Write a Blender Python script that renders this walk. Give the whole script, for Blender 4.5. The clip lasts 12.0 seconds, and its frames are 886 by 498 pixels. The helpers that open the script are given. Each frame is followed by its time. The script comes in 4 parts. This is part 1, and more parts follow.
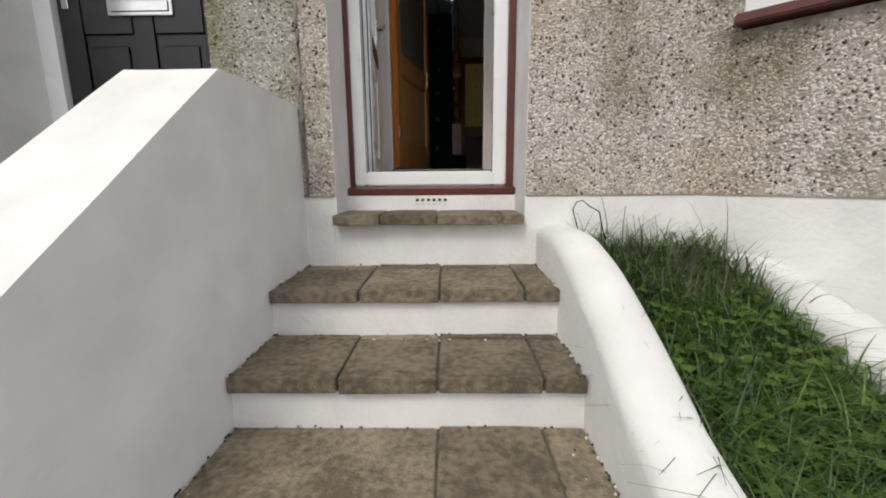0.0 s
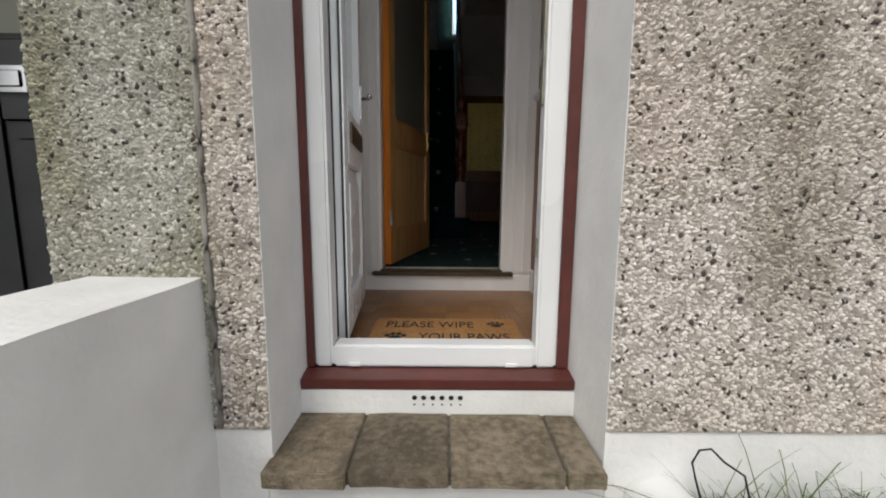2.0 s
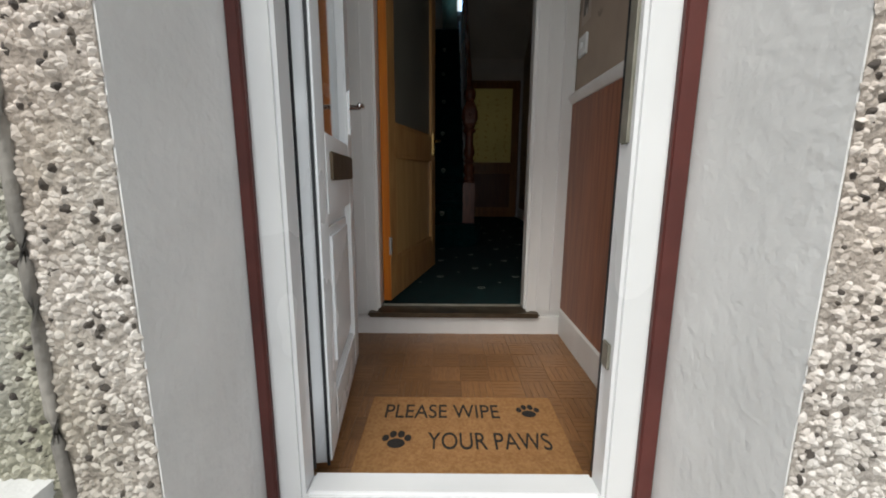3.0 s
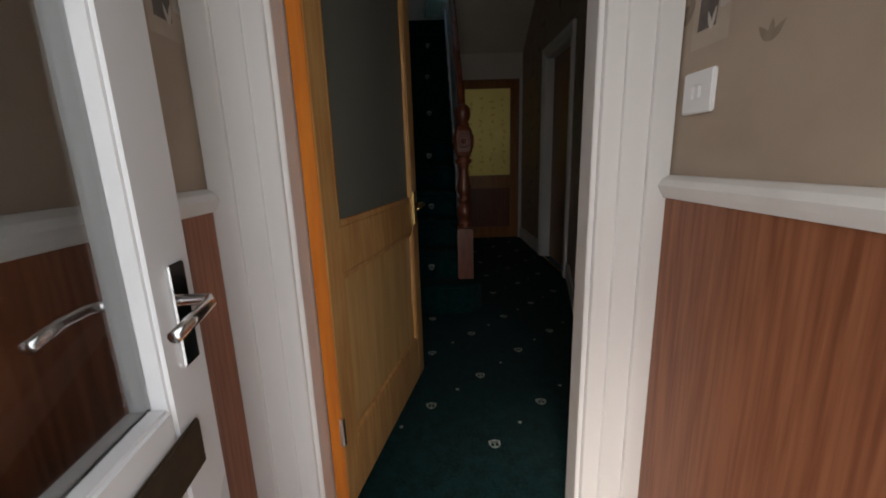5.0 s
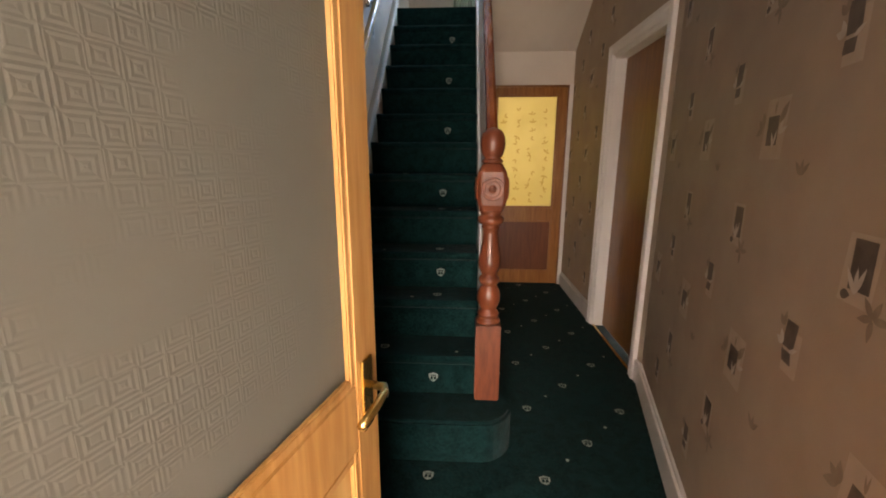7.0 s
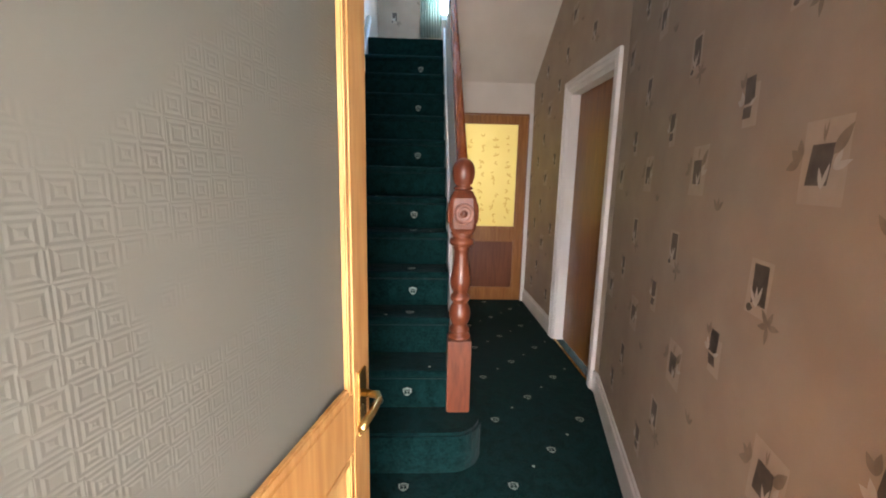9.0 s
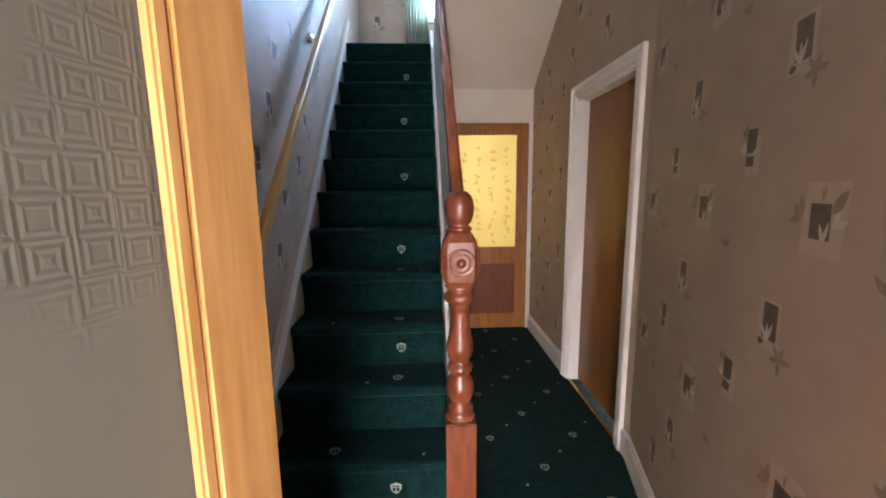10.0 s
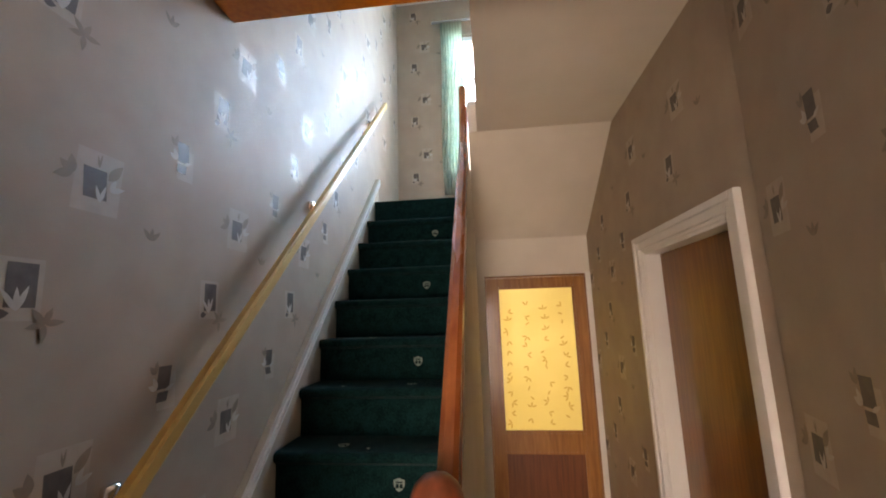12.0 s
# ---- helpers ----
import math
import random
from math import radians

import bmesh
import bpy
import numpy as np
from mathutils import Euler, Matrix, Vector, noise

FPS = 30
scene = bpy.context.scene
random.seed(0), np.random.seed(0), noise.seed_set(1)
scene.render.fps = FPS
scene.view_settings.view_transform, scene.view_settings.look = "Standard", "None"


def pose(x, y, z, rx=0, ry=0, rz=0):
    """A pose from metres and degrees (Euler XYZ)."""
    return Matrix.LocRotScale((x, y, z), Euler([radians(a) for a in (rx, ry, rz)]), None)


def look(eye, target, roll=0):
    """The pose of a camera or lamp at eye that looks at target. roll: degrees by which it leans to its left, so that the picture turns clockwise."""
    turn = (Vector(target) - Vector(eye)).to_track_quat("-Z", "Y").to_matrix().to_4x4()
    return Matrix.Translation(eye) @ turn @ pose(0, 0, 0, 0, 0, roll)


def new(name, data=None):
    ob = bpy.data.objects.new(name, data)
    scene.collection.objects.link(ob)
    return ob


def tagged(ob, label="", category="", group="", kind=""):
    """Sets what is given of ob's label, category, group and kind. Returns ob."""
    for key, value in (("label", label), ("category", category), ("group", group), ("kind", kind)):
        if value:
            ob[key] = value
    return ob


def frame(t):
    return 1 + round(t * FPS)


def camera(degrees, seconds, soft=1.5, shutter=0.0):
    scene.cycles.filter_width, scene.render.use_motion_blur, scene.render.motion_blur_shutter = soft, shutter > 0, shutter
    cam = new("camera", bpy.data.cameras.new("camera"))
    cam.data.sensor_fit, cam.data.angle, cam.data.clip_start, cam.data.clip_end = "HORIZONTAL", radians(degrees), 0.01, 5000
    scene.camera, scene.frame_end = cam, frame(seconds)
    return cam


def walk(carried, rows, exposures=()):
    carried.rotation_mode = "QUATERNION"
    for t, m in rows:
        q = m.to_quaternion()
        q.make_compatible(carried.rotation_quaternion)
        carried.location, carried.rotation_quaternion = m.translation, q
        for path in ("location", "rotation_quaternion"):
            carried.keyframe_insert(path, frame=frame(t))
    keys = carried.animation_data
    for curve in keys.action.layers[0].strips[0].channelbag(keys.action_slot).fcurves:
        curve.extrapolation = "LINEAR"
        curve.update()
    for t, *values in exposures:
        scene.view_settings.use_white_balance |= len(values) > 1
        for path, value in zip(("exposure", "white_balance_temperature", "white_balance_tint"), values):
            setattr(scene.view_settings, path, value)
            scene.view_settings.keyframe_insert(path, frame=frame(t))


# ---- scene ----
cam = camera(96.4, 12.0, soft=1.9)
PATH = [
    (0, (0.257, -1.994, 0.09), (0.227, -0.026, -0.268), -0.5),
    (0.5, (0.19, -1.782, 0.211), (0.183, 0.199, -0.063), -0.1),
    (1, (0.198, -1.572, 0.329), (0.209, 0.418, 0.132), -0.3),
    (1.5, (0.179, -1.344, 0.478), (0.151, 0.647, 0.294), -0.1),
    (2, (0.184, -1.144, 0.593), (0.184, 0.838, 0.322), 0.4),
    (2.5, (0.206, -0.892, 0.724), (0.202, 1.078, 0.375), 0.4),
    (3, (0.135, -0.687, 0.8), (0.129, 1.279, 0.434), 0.3),
    (3.5, (0.169, -0.443, 0.924), (0.146, 1.516, 0.519), -1.2),
    (5.5, (0.154, 0.567, 1.344), (0.208, 2.514, 0.889), -1.4),
    (6, (0.144, 0.937, 1.463), (0.265, 2.876, 0.987), 0.1),
    (6.5, (0.199, 1.201, 1.473), (0.22, 3.15, 1.026), 0.4),
    (7, (0.246, 1.38, 1.449), (0.142, 3.33, 1.019), 0.2),
    (9, (0.2, 1.263, 1.487), (0.28, 3.232, 1.145), 1.2),
    (9.5, (0.214, 1.41, 1.48), (0.321, 3.383, 1.169), 0.2),
    (10, (0.234, 1.71, 1.601), (0.332, 3.683, 1.289), -0.6),
    (10.5, (0.249, 1.909, 1.64), (0.413, 3.878, 1.332), -0.7),
    (11, (0.225, 2.118, 1.674), (0.263, 4.11, 1.505), -1.6),
    (11.5, (0.352, 2.253, 1.786), (0.232, 4.247, 1.885), -1.7),
    (12, (0.472, 2.311, 1.875), (0.264, 4.271, 2.214), -1.7),
]
EXPOSURES = [
    (0.0, 0.4, 6500, 8), (1.0, 0.4, 6500, 8), (2.0, 0.45, 6400, 7), (3.0, 0.72, 6300, 5), (3.7, 0.85, 6300, 6), (5.3, 2.15, 6700, 11), (6.0, 3.75, 8600, 22),
    (6.5, 4.55, 10400, 27), (7.2, 5.2, 7700, 20), (8.8, 5.65, 6750, 16), (9.5, 5.55, 6700, 20), (10.5, 5.8, 7500, 23), (12.0, 5.6, 8900, 24),
]
walk(cam, [(t, look(eye, target, roll)) for t, eye, target, roll in PATH], EXPOSURES)

# ---- world, sun, daylight through the openings and the back-room lamp ----
world = bpy.data.worlds.new("overcast_sky")
scene.world = world
world.use_nodes = True
wn = world.node_tree.nodes
sky = wn.new("ShaderNodeTexSky")
sky.sky_type, sky.sun_disc, sky.sun_elevation, sky.sun_rotation = "NISHITA", False, radians(50), radians(200)
sky.air_density, sky.dust_density = 1.0, 6.0
wash = wn.new("ShaderNodeMixRGB")
wash.inputs[0].default_value = 0.7
wash.inputs[2].default_value = (7.0, 7.0, 7.2, 1)
world.node_tree.links.new(sky.outputs[0], wash.inputs[1])
world.node_tree.links.new(wash.outputs[0], wn["Background"].inputs[0])
wn["Background"].inputs[1].default_value = 0.11


def lamp(name, kind, m, energy, color, sx=1.0, sy=1.0):
    data = bpy.data.lights.new(name, kind)
    data.energy, data.color = energy, color
    if kind == "AREA":
        data.shape, data.size, data.size_y = "RECTANGLE", sx, sy
    ob = new(name, data)
    ob.matrix_world = m
    return ob


sun = lamp("sun", "SUN", look((-1.6, -6, 8), (0.4, 0, 0)), 1.0, (1.0, 0.96, 0.9))
sun.data.angle = radians(20)
# sky light through the front door and the half-landing window
lamp("door_daylight", "AREA", look((0.16, 0.14, 1.15), (0.16, 5, 0.9)), 1.1, (0.95, 0.97, 1.0), 0.62, 1.9)
lamp("landing_window_daylight", "AREA", look((0.78, 6.72, 4.25), (0.0, 3.2, 1.5)), 6.6, (0.17, 0.53, 1.0), 0.95, 1.6)
# unseen lamp added inside the windowless back room to light the amber pane
lamp("amber_glass_backlight", "AREA", look((0.9, 7.3, 1.7), (0.85, 5.6, 1.4)), 0.46, (0.97, 0.98, 0.82), 1.0, 1.2)


# ---- materials ----
def material(name, a, b, scale=8.0, rough=0.6, bump=0.1, bump_scale=60.0, metal=0.0, stretch=(1, 1, 1), detail=5.0, vary=0.0, coat=0.0, wear=0.25):
    """Two colours mixed by a fine and a broad noise, at real-world size, with relief."""
    m = bpy.data.materials.new(name)
    m.use_nodes = True
    n, link = m.node_tree.nodes, m.node_tree.links.new
    p = n["Principled BSDF"]
    co, mp = n.new("ShaderNodeTexCoord"), n.new("ShaderNodeMapping")
    mp.inputs["Scale"].default_value = stretch
    link(co.outputs["Object"], mp.inputs[0])
    fine, broad, relief = n.new("ShaderNodeTexNoise"), n.new("ShaderNodeTexNoise"), n.new("ShaderNodeTexNoise")
    for t, s in ((fine, scale), (broad, scale * 0.17), (relief, bump_scale)):
        t.inputs["Scale"].default_value, t.inputs["Detail"].default_value = s, detail
        link(mp.outputs[0], t.inputs["Vector"])
    ramp = n.new("ShaderNodeValToRGB")
    ramp.color_ramp.elements[0].position, ramp.color_ramp.elements[1].position = 0.32, 0.68
    ramp.color_ramp.elements[0].color, ramp.color_ramp.elements[1].color = (*a, 1), (*b, 1)
    blend = n.new("ShaderNodeMath")
    blend.operation = "MULTIPLY_ADD"
    blend.inputs[1].default_value = wear * 2
    shift = n.new("ShaderNodeMath")
    shift.operation = "SUBTRACT"
    shift.inputs[1].default_value = wear
    link(broad.outputs[0], blend.inputs[0])
    link(fine.outputs[0], blend.inputs[2])
    link(blend.outputs[0], shift.inputs[0])
    link(shift.outputs[0], ramp.inputs[0])
    colour = ramp.outputs[0]
    if vary:
        info, hsv, rng = n.new("ShaderNodeObjectInfo"), n.new("ShaderNodeHueSaturation"), n.new("ShaderNodeMapRange")
        rng.inputs[3].default_value, rng.inputs[4].default_value = 1 - vary, 1 + vary
        link(info.outputs["Random"], rng.inputs[0])
        link(rng.outputs[0], hsv.inputs["Value"])
        link(colour, hsv.inputs["Color"])
        colour = hsv.outputs[0]
    link(colour, p.inputs["Base Color"])
    bp = n.new("ShaderNodeBump")
    bp.inputs["Strength"].default_value, bp.inputs["Distance"].default_value = min(1, bump), 0.01
    link(relief.outputs[0], bp.inputs["Height"])
    link(bp.outputs[0], p.inputs["Normal"])
    rr = n.new("ShaderNodeMapRange")
    rr.inputs[3].default_value, rr.inputs[4].default_value = max(0.03, rough - 0.08), min(1, rough + 0.08)
    link(broad.outputs[0], rr.inputs[0])
    link(rr.outputs[0], p.inputs["Roughness"])
    p.inputs["Metallic"].default_value, p.inputs["Coat Weight"].default_value = metal, coat
    p.inputs["Coat Roughness"].default_value = 0.12
    return m


def knots(m, colour, scale, spread=(1, 0.0, 0.4)):
    """Dark round knots over a wood material."""
    n, link = m.node_tree.nodes, m.node_tree.links.new
    p = n["Principled BSDF"]
    co, mp, v, ramp, mix = (n.new("ShaderNode" + k) for k in ("TexCoord", "Mapping", "TexVoronoi", "ValToRGB", "MixRGB"))
    mp.inputs["Scale"].default_value = spread
    v.inputs["Scale"].default_value = scale
    ramp.color_ramp.elements[0].position, ramp.color_ramp.elements[1].position = 0.05, 0.14
    ramp.color_ramp.elements[0].color, ramp.color_ramp.elements[1].color = (1, 1, 1, 1), (0, 0, 0, 1)
    old = p.inputs["Base Color"].links[0].from_socket
    link(co.outputs["Object"], mp.inputs[0])
    link(mp.outputs[0], v.inputs["Vector"])
    link(v.outputs["Distance"], ramp.inputs[0])
    link(ramp.outputs[0], mix.inputs[0])
    link(old, mix.inputs[1])
    mix.inputs[2].default_value = (*colour, 1)
    link(mix.outputs[0], p.inputs["Base Color"])
    return m


def glass(name, colour, rough, lines=0.0, translucent=0.0, scale=13.0, see=1.0):
    m = bpy.data.materials.new(name)
    m.use_nodes = True
    n, link = m.node_tree.nodes, m.node_tree.links.new
    p = n["Principled BSDF"]
    p.inputs["Base Color"].default_value = (*colour, 1)
    p.inputs["Roughness"].default_value = rough
    p.inputs["Transmission Weight"].default_value = see
    p.inputs["IOR"].default_value = 1.45
    if lines:
        # pressed pattern of small nested squares
        co, v, mul, sine, bp, nz = (n.new("ShaderNode" + k) for k in ("TexCoord", "TexVoronoi", "Math", "Math", "Bump", "TexNoise"))
        v.distance, v.inputs["Scale"].default_value, v.inputs["Randomness"].default_value = "CHEBYCHEV", scale, 0.22
        mul.operation, mul.inputs[1].default_value = "MULTIPLY", 30.0
        sine.operation = "SINE"
        nz.inputs["Scale"].default_value = 5.0
        mask = n.new("ShaderNodeMath")
        mask.operation = "MULTIPLY"
        ramp = n.new("ShaderNodeValToRGB")
        ramp.color_ramp.elements[0].position, ramp.color_ramp.elements[1].position = 0.46, 0.60
        flat = n.new("ShaderNodeMapping")
        flat.inputs["Scale"].default_value = (1, 0.0, 1)
        link(co.outputs["Object"], flat.inputs[0])
        link(flat.outputs[0], v.inputs["Vector"])
        link(co.outputs["Object"], nz.inputs["Vector"])
        link(v.outputs["Distance"], mul.inputs[0])
        link(mul.outputs[0], sine.inputs[0])
        link(nz.outputs[0], ramp.inputs[0])
        link(sine.outputs[0], mask.inputs[0])
        link(ramp.outputs[0], mask.inputs[1])
        link(mask.outputs[0], bp.inputs["Height"])
        bp.inputs["Strength"].default_value, bp.inputs["Distance"].default_value = lines, 0.004
        link(bp.outputs[0], p.inputs["Normal"])
    if translucent:
        tr, mx = n.new("ShaderNodeBsdfTranslucent"), n.new("ShaderNodeMixShader")
        tr.inputs[0].default_value = (*colour, 1)
        mx.inputs[0].default_value = translucent
        link(p.outputs[0], mx.inputs[1])
        link(tr.outputs[0], mx.inputs[2])
        link(mx.outputs[0], n["Material Output"].inputs[0])
    return m


def stained(m, colour, scale, lo, hi, seed):
    """Broad weather stains over a material."""
    n, link = m.node_tree.nodes, m.node_tree.links.new
    p = n["Principled BSDF"]
    co, mp, t, ramp, mix = (n.new("ShaderNode" + k) for k in ("TexCoord", "Mapping", "TexNoise", "ValToRGB", "MixRGB"))
    mp.inputs["Location"].default_value = (seed, seed * 2, 0)
    mp.inputs["Scale"].default_value = (1, 1, 0.55)
    t.inputs["Scale"].default_value, t.inputs["Detail"].default_value = scale, 6
    ramp.color_ramp.elements[0].position, ramp.color_ramp.elements[1].position = lo, hi
    old = p.inputs["Base Color"].links[0].from_socket
    link(co.outputs["Object"], mp.inputs[0])
    link(mp.outputs[0], t.inputs["Vector"])
    link(t.outputs[0], ramp.inputs[0])
    mix.blend_type = "MULTIPLY"
    link(ramp.outputs[0], mix.inputs[0])
    link(old, mix.inputs[1])
    mix.inputs[2].default_value = (*colour, 1)
    link(mix.outputs[0], p.inputs["Base Color"])
    return m


M_WHITE = material("white_masonry_paint", (0.70, 0.70, 0.69), (0.80, 0.80, 0.79), 5, 0.75, 0.35, 45)
M_GLOSS = material("white_gloss_paint", (0.70, 0.68, 0.66), (0.80, 0.78, 0.76), 6, 0.32, 0.05, 30, stretch=(1, 1, 0.2))
# tan version of the white gloss, with the wall string's shade in its colour
M_GLOSS_SHADED = material("shaded_white_gloss_paint", (0.50, 0.43, 0.35), (0.60, 0.52, 0.43), 6, 0.4, 0.05, 30)
M_UPVC = material("white_plastic_frame", (0.76, 0.77, 0.78), (0.82, 0.83, 0.84), 3, 0.28, 0.02, 30)
M_PLASTER = material("off_white_ceiling_paint", (0.70, 0.65, 0.59), (0.77, 0.72, 0.66), 3, 0.8, 0.08, 60)
M_STAIN = material("brown_gloss_paint", (0.085, 0.022, 0.018), (0.12, 0.032, 0.026), 12, 0.4, 0.1, 50)
M_BLACK = material("black_door_paint", (0.012, 0.013, 0.015), (0.02, 0.021, 0.024), 10, 0.42, 0.06, 150)
M_CHROME = material("chrome", (0.75, 0.75, 0.76), (0.85, 0.85, 0.86), 10, 0.16, 0.0, 30, metal=1.0)
M_BRASS = material("brass", (0.55, 0.38, 0.14), (0.72, 0.52, 0.22), 20, 0.25, 0.02, 60, metal=1.0)
M_DARKMETAL = material("dull_bronze_metal", (0.10, 0.075, 0.05), (0.16, 0.12, 0.08), 20, 0.4, 0.02, 60, metal=0.8)
M_ZINC = material("dull_zinc", (0.30, 0.29, 0.24), (0.42, 0.40, 0.34), 25, 0.45, 0.03, 80, metal=0.6)
M_BED = material("pebbledash_mortar", (0.30, 0.27, 0.24), (0.52, 0.475, 0.43), 55, 0.9, 1.0, 130, wear=0.5)
M_PEBBLE = [material("grey_pebble", (0.43, 0.395, 0.36), (0.60, 0.56, 0.52), 90, 0.8, 0.4, 250),
            material("pale_pebble", (0.64, 0.60, 0.56), (0.78, 0.74, 0.70), 90, 0.75, 0.4, 250),
            material("dark_pebble", (0.035, 0.03, 0.028), (0.10, 0.085, 0.07), 90, 0.7, 0.4, 250)]
M_BED_OLD = material("weathered_render", (0.23, 0.225, 0.19), (0.40, 0.385, 0.335), 55, 0.9, 1.0, 130, wear=0.5)
M_PEBBLE_OLD = [material("weathered_grey_pebble", (0.30, 0.29, 0.25), (0.46, 0.445, 0.395), 90, 0.85, 0.4, 250),
                material("weathered_pale_pebble", (0.48, 0.465, 0.42), (0.64, 0.62, 0.57), 90, 0.8, 0.4, 250), M_PEBBLE[2]]
for m in (M_BED_OLD, *M_PEBBLE_OLD[:2]):
    stained(m, (0.64, 0.64, 0.52), 3.1, 0.47, 0.66, 5.0)
for m in (M_BED, *M_PEBBLE):
    stained(m, (0.56, 0.54, 0.46), 2.4, 0.50, 0.68, 3.0)
    stained(m, (0.93, 0.87, 0.82), 1.7, 0.48, 0.62, 9.0)
M_SLAB = material("riven_stone_slab", (0.105, 0.084, 0.056), (0.235, 0.193, 0.138), 42, 0.85, 0.8, 110, vary=0.3, wear=0.45)
M_CEMENT = material("concrete_path", (0.16, 0.15, 0.135), (0.3, 0.28, 0.25), 10, 0.9, 0.6, 60)
M_SOIL = material("soil", (0.02, 0.022, 0.012), (0.05, 0.06, 0.025), 20, 0.95, 0.8, 40)
M_GRASS = [material("grass_blade", (0.046, 0.098, 0.012), (0.095, 0.172, 0.022), 9, 0.55, 0.05, 60),
           material("dark_grass_blade", (0.025, 0.06, 0.018), (0.05, 0.10, 0.03), 9, 0.6, 0.05, 60),
           material("grey_green_grass_blade", (0.10, 0.12, 0.07), (0.16, 0.18, 0.10), 9, 0.6, 0.05, 60)]
M_PINE = knots(material("varnished_pine", (0.42, 0.205, 0.062), (0.60, 0.35, 0.135), 7, 0.32, 0.06, 30, stretch=(7, 7, 0.6), coat=0.4), (0.13, 0.04, 0.012), 4.5)
M_KNOT = material("pine_knot", (0.10, 0.032, 0.010), (0.24, 0.10, 0.035), 90, 0.4, 0.1, 120)
M_PINE_PANEL = material("pine_door_panel", (0.48, 0.28, 0.10), (0.62, 0.40, 0.165), 6, 0.36, 0.05, 30, stretch=(6, 6, 0.5), coat=0.3)
M_ORANGE = material("orange_varnished_edge", (0.50, 0.135, 0.010), (0.62, 0.20, 0.018), 6, 0.3, 0.05, 30, stretch=(8, 8, 0.5), coat=0.5)
M_TEAK = material("brown_flush_door_veneer", (0.20, 0.068, 0.010), (0.28, 0.105, 0.017), 9, 0.38, 0.04, 40, stretch=(9, 9, 0.5), coat=0.15)
M_PANEL = material("red_brown_wood_panelling", (0.19, 0.062, 0.028), (0.33, 0.125, 0.06), 8, 0.42, 0.05, 40, stretch=(10, 10, 0.45))
M_MAHOG = material("red_mahogany_varnish", (0.115, 0.027, 0.010), (0.19, 0.05, 0.019), 14, 0.42, 0.06, 50, stretch=(3, 3, 0.7), coat=0.22)
M_PINE_DARK = knots(material("dark_varnished_pine", (0.27, 0.10, 0.024), (0.40, 0.17, 0.045), 7, 0.3, 0.06, 30, stretch=(7, 7, 0.6), coat=0.4), (0.09, 0.025, 0.008), 4.5)
M_BANISTER = material("orange_red_rail_varnish", (0.24, 0.058, 0.015), (0.36, 0.105, 0.03), 10, 0.26, 0.05, 50, stretch=(3, 0.7, 0.7), coat=0.6)
M_PAPER = material("beige_wallpaper", (0.37, 0.29, 0.225), (0.42, 0.335, 0.26), 6, 0.55, 0.06, 240, wear=0.15)
M_PAPER.node_tree.nodes["Principled BSDF"].inputs["Specular IOR Level"].default_value = 0.18
M_PRINT = [material("wallpaper_pale_print", (0.405, 0.325, 0.255), (0.45, 0.365, 0.29), 30, 0.5, 0.05, 200),
           material("wallpaper_dark_print", (0.07, 0.055, 0.045), (0.12, 0.095, 0.08), 30, 0.5, 0.05, 200),
           material("wallpaper_leaf_print", (0.20, 0.155, 0.11), (0.28, 0.22, 0.16), 30, 0.5, 0.05, 200),
           material("wallpaper_silver_print", (0.44, 0.40, 0.355), (0.55, 0.51, 0.46), 30, 0.48, 0.05, 200)]
M_CARPET = material("dark_green_carpet", (0.0010, 0.0112, 0.0114), (0.0042, 0.031, 0.031), 130, 0.95, 0.6, 420, wear=0.35)
M_CARPET.node_tree.nodes["Principled BSDF"].inputs["Specular IOR Level"].default_value = 0.08
M_CARPET.node_tree.nodes["Principled BSDF"].inputs["Sheen Weight"].default_value = 0.04
M_CARPET.node_tree.nodes["Principled BSDF"].inputs["Sheen Roughness"].default_value = 0.35
M_DOT = material("carpet_shield_motif", (0.22, 0.25, 0.22), (0.36, 0.38, 0.33), 160, 0.95, 0.5, 420)
M_PARQ = material("oak_parquet", (0.19, 0.090, 0.036), (0.29, 0.148, 0.062), 14, 0.42, 0.06, 60, stretch=(1.5, 12, 1), vary=0.16, coat=0.2)
M_MAT = material("coir_mat", (0.36, 0.17, 0.055), (0.50, 0.265, 0.10), 120, 0.95, 0.9, 350)
M_INK = material("black_mat_print", (0.012, 0.010, 0.009), (0.03, 0.025, 0.02), 150, 0.95, 0.5, 350)
M_RAIL = material("yellow_pine_rail", (0.58, 0.34, 0.10), (0.68, 0.44, 0.16), 8, 0.38, 0.04, 40, stretch=(5, 0.8, 0.8), coat=0.2)
M_CURTAIN = material("pale_green_curtain", (0.42, 0.52, 0.42), (0.6, 0.62, 0.5), 14, 0.85, 0.2, 120)
M_SHELF = material("dark_wood_shelf", (0.10, 0.045, 0.022), (0.17, 0.08, 0.04), 10, 0.35, 0.05, 50, stretch=(6, 0.6, 2))
M_PHONE = material("white_plastic", (0.72, 0.72, 0.72), (0.8, 0.8, 0.8), 4, 0.35, 0.0, 30)
M_RED_PANEL = material("dark_red_brown_door_panel", (0.12, 0.032, 0.010), (0.19, 0.058, 0.018), 9, 0.34, 0.04, 40, stretch=(9, 9, 0.5), coat=0.3)
M_GLASS = glass("clear_window_glass", (0.95, 0.97, 0.97), 0.02)
M_OBSCURE = glass("obscure_patterned_glass", (0.42, 0.43, 0.375), 0.34, lines=0.18, translucent=0.45, scale=36.0, see=0.5)
M_AMBER = glass("amber_patterned_glass", (0.91, 0.82, 0.48), 0.3, lines=0.8, translucent=0.7, scale=22.0, see=0.6)

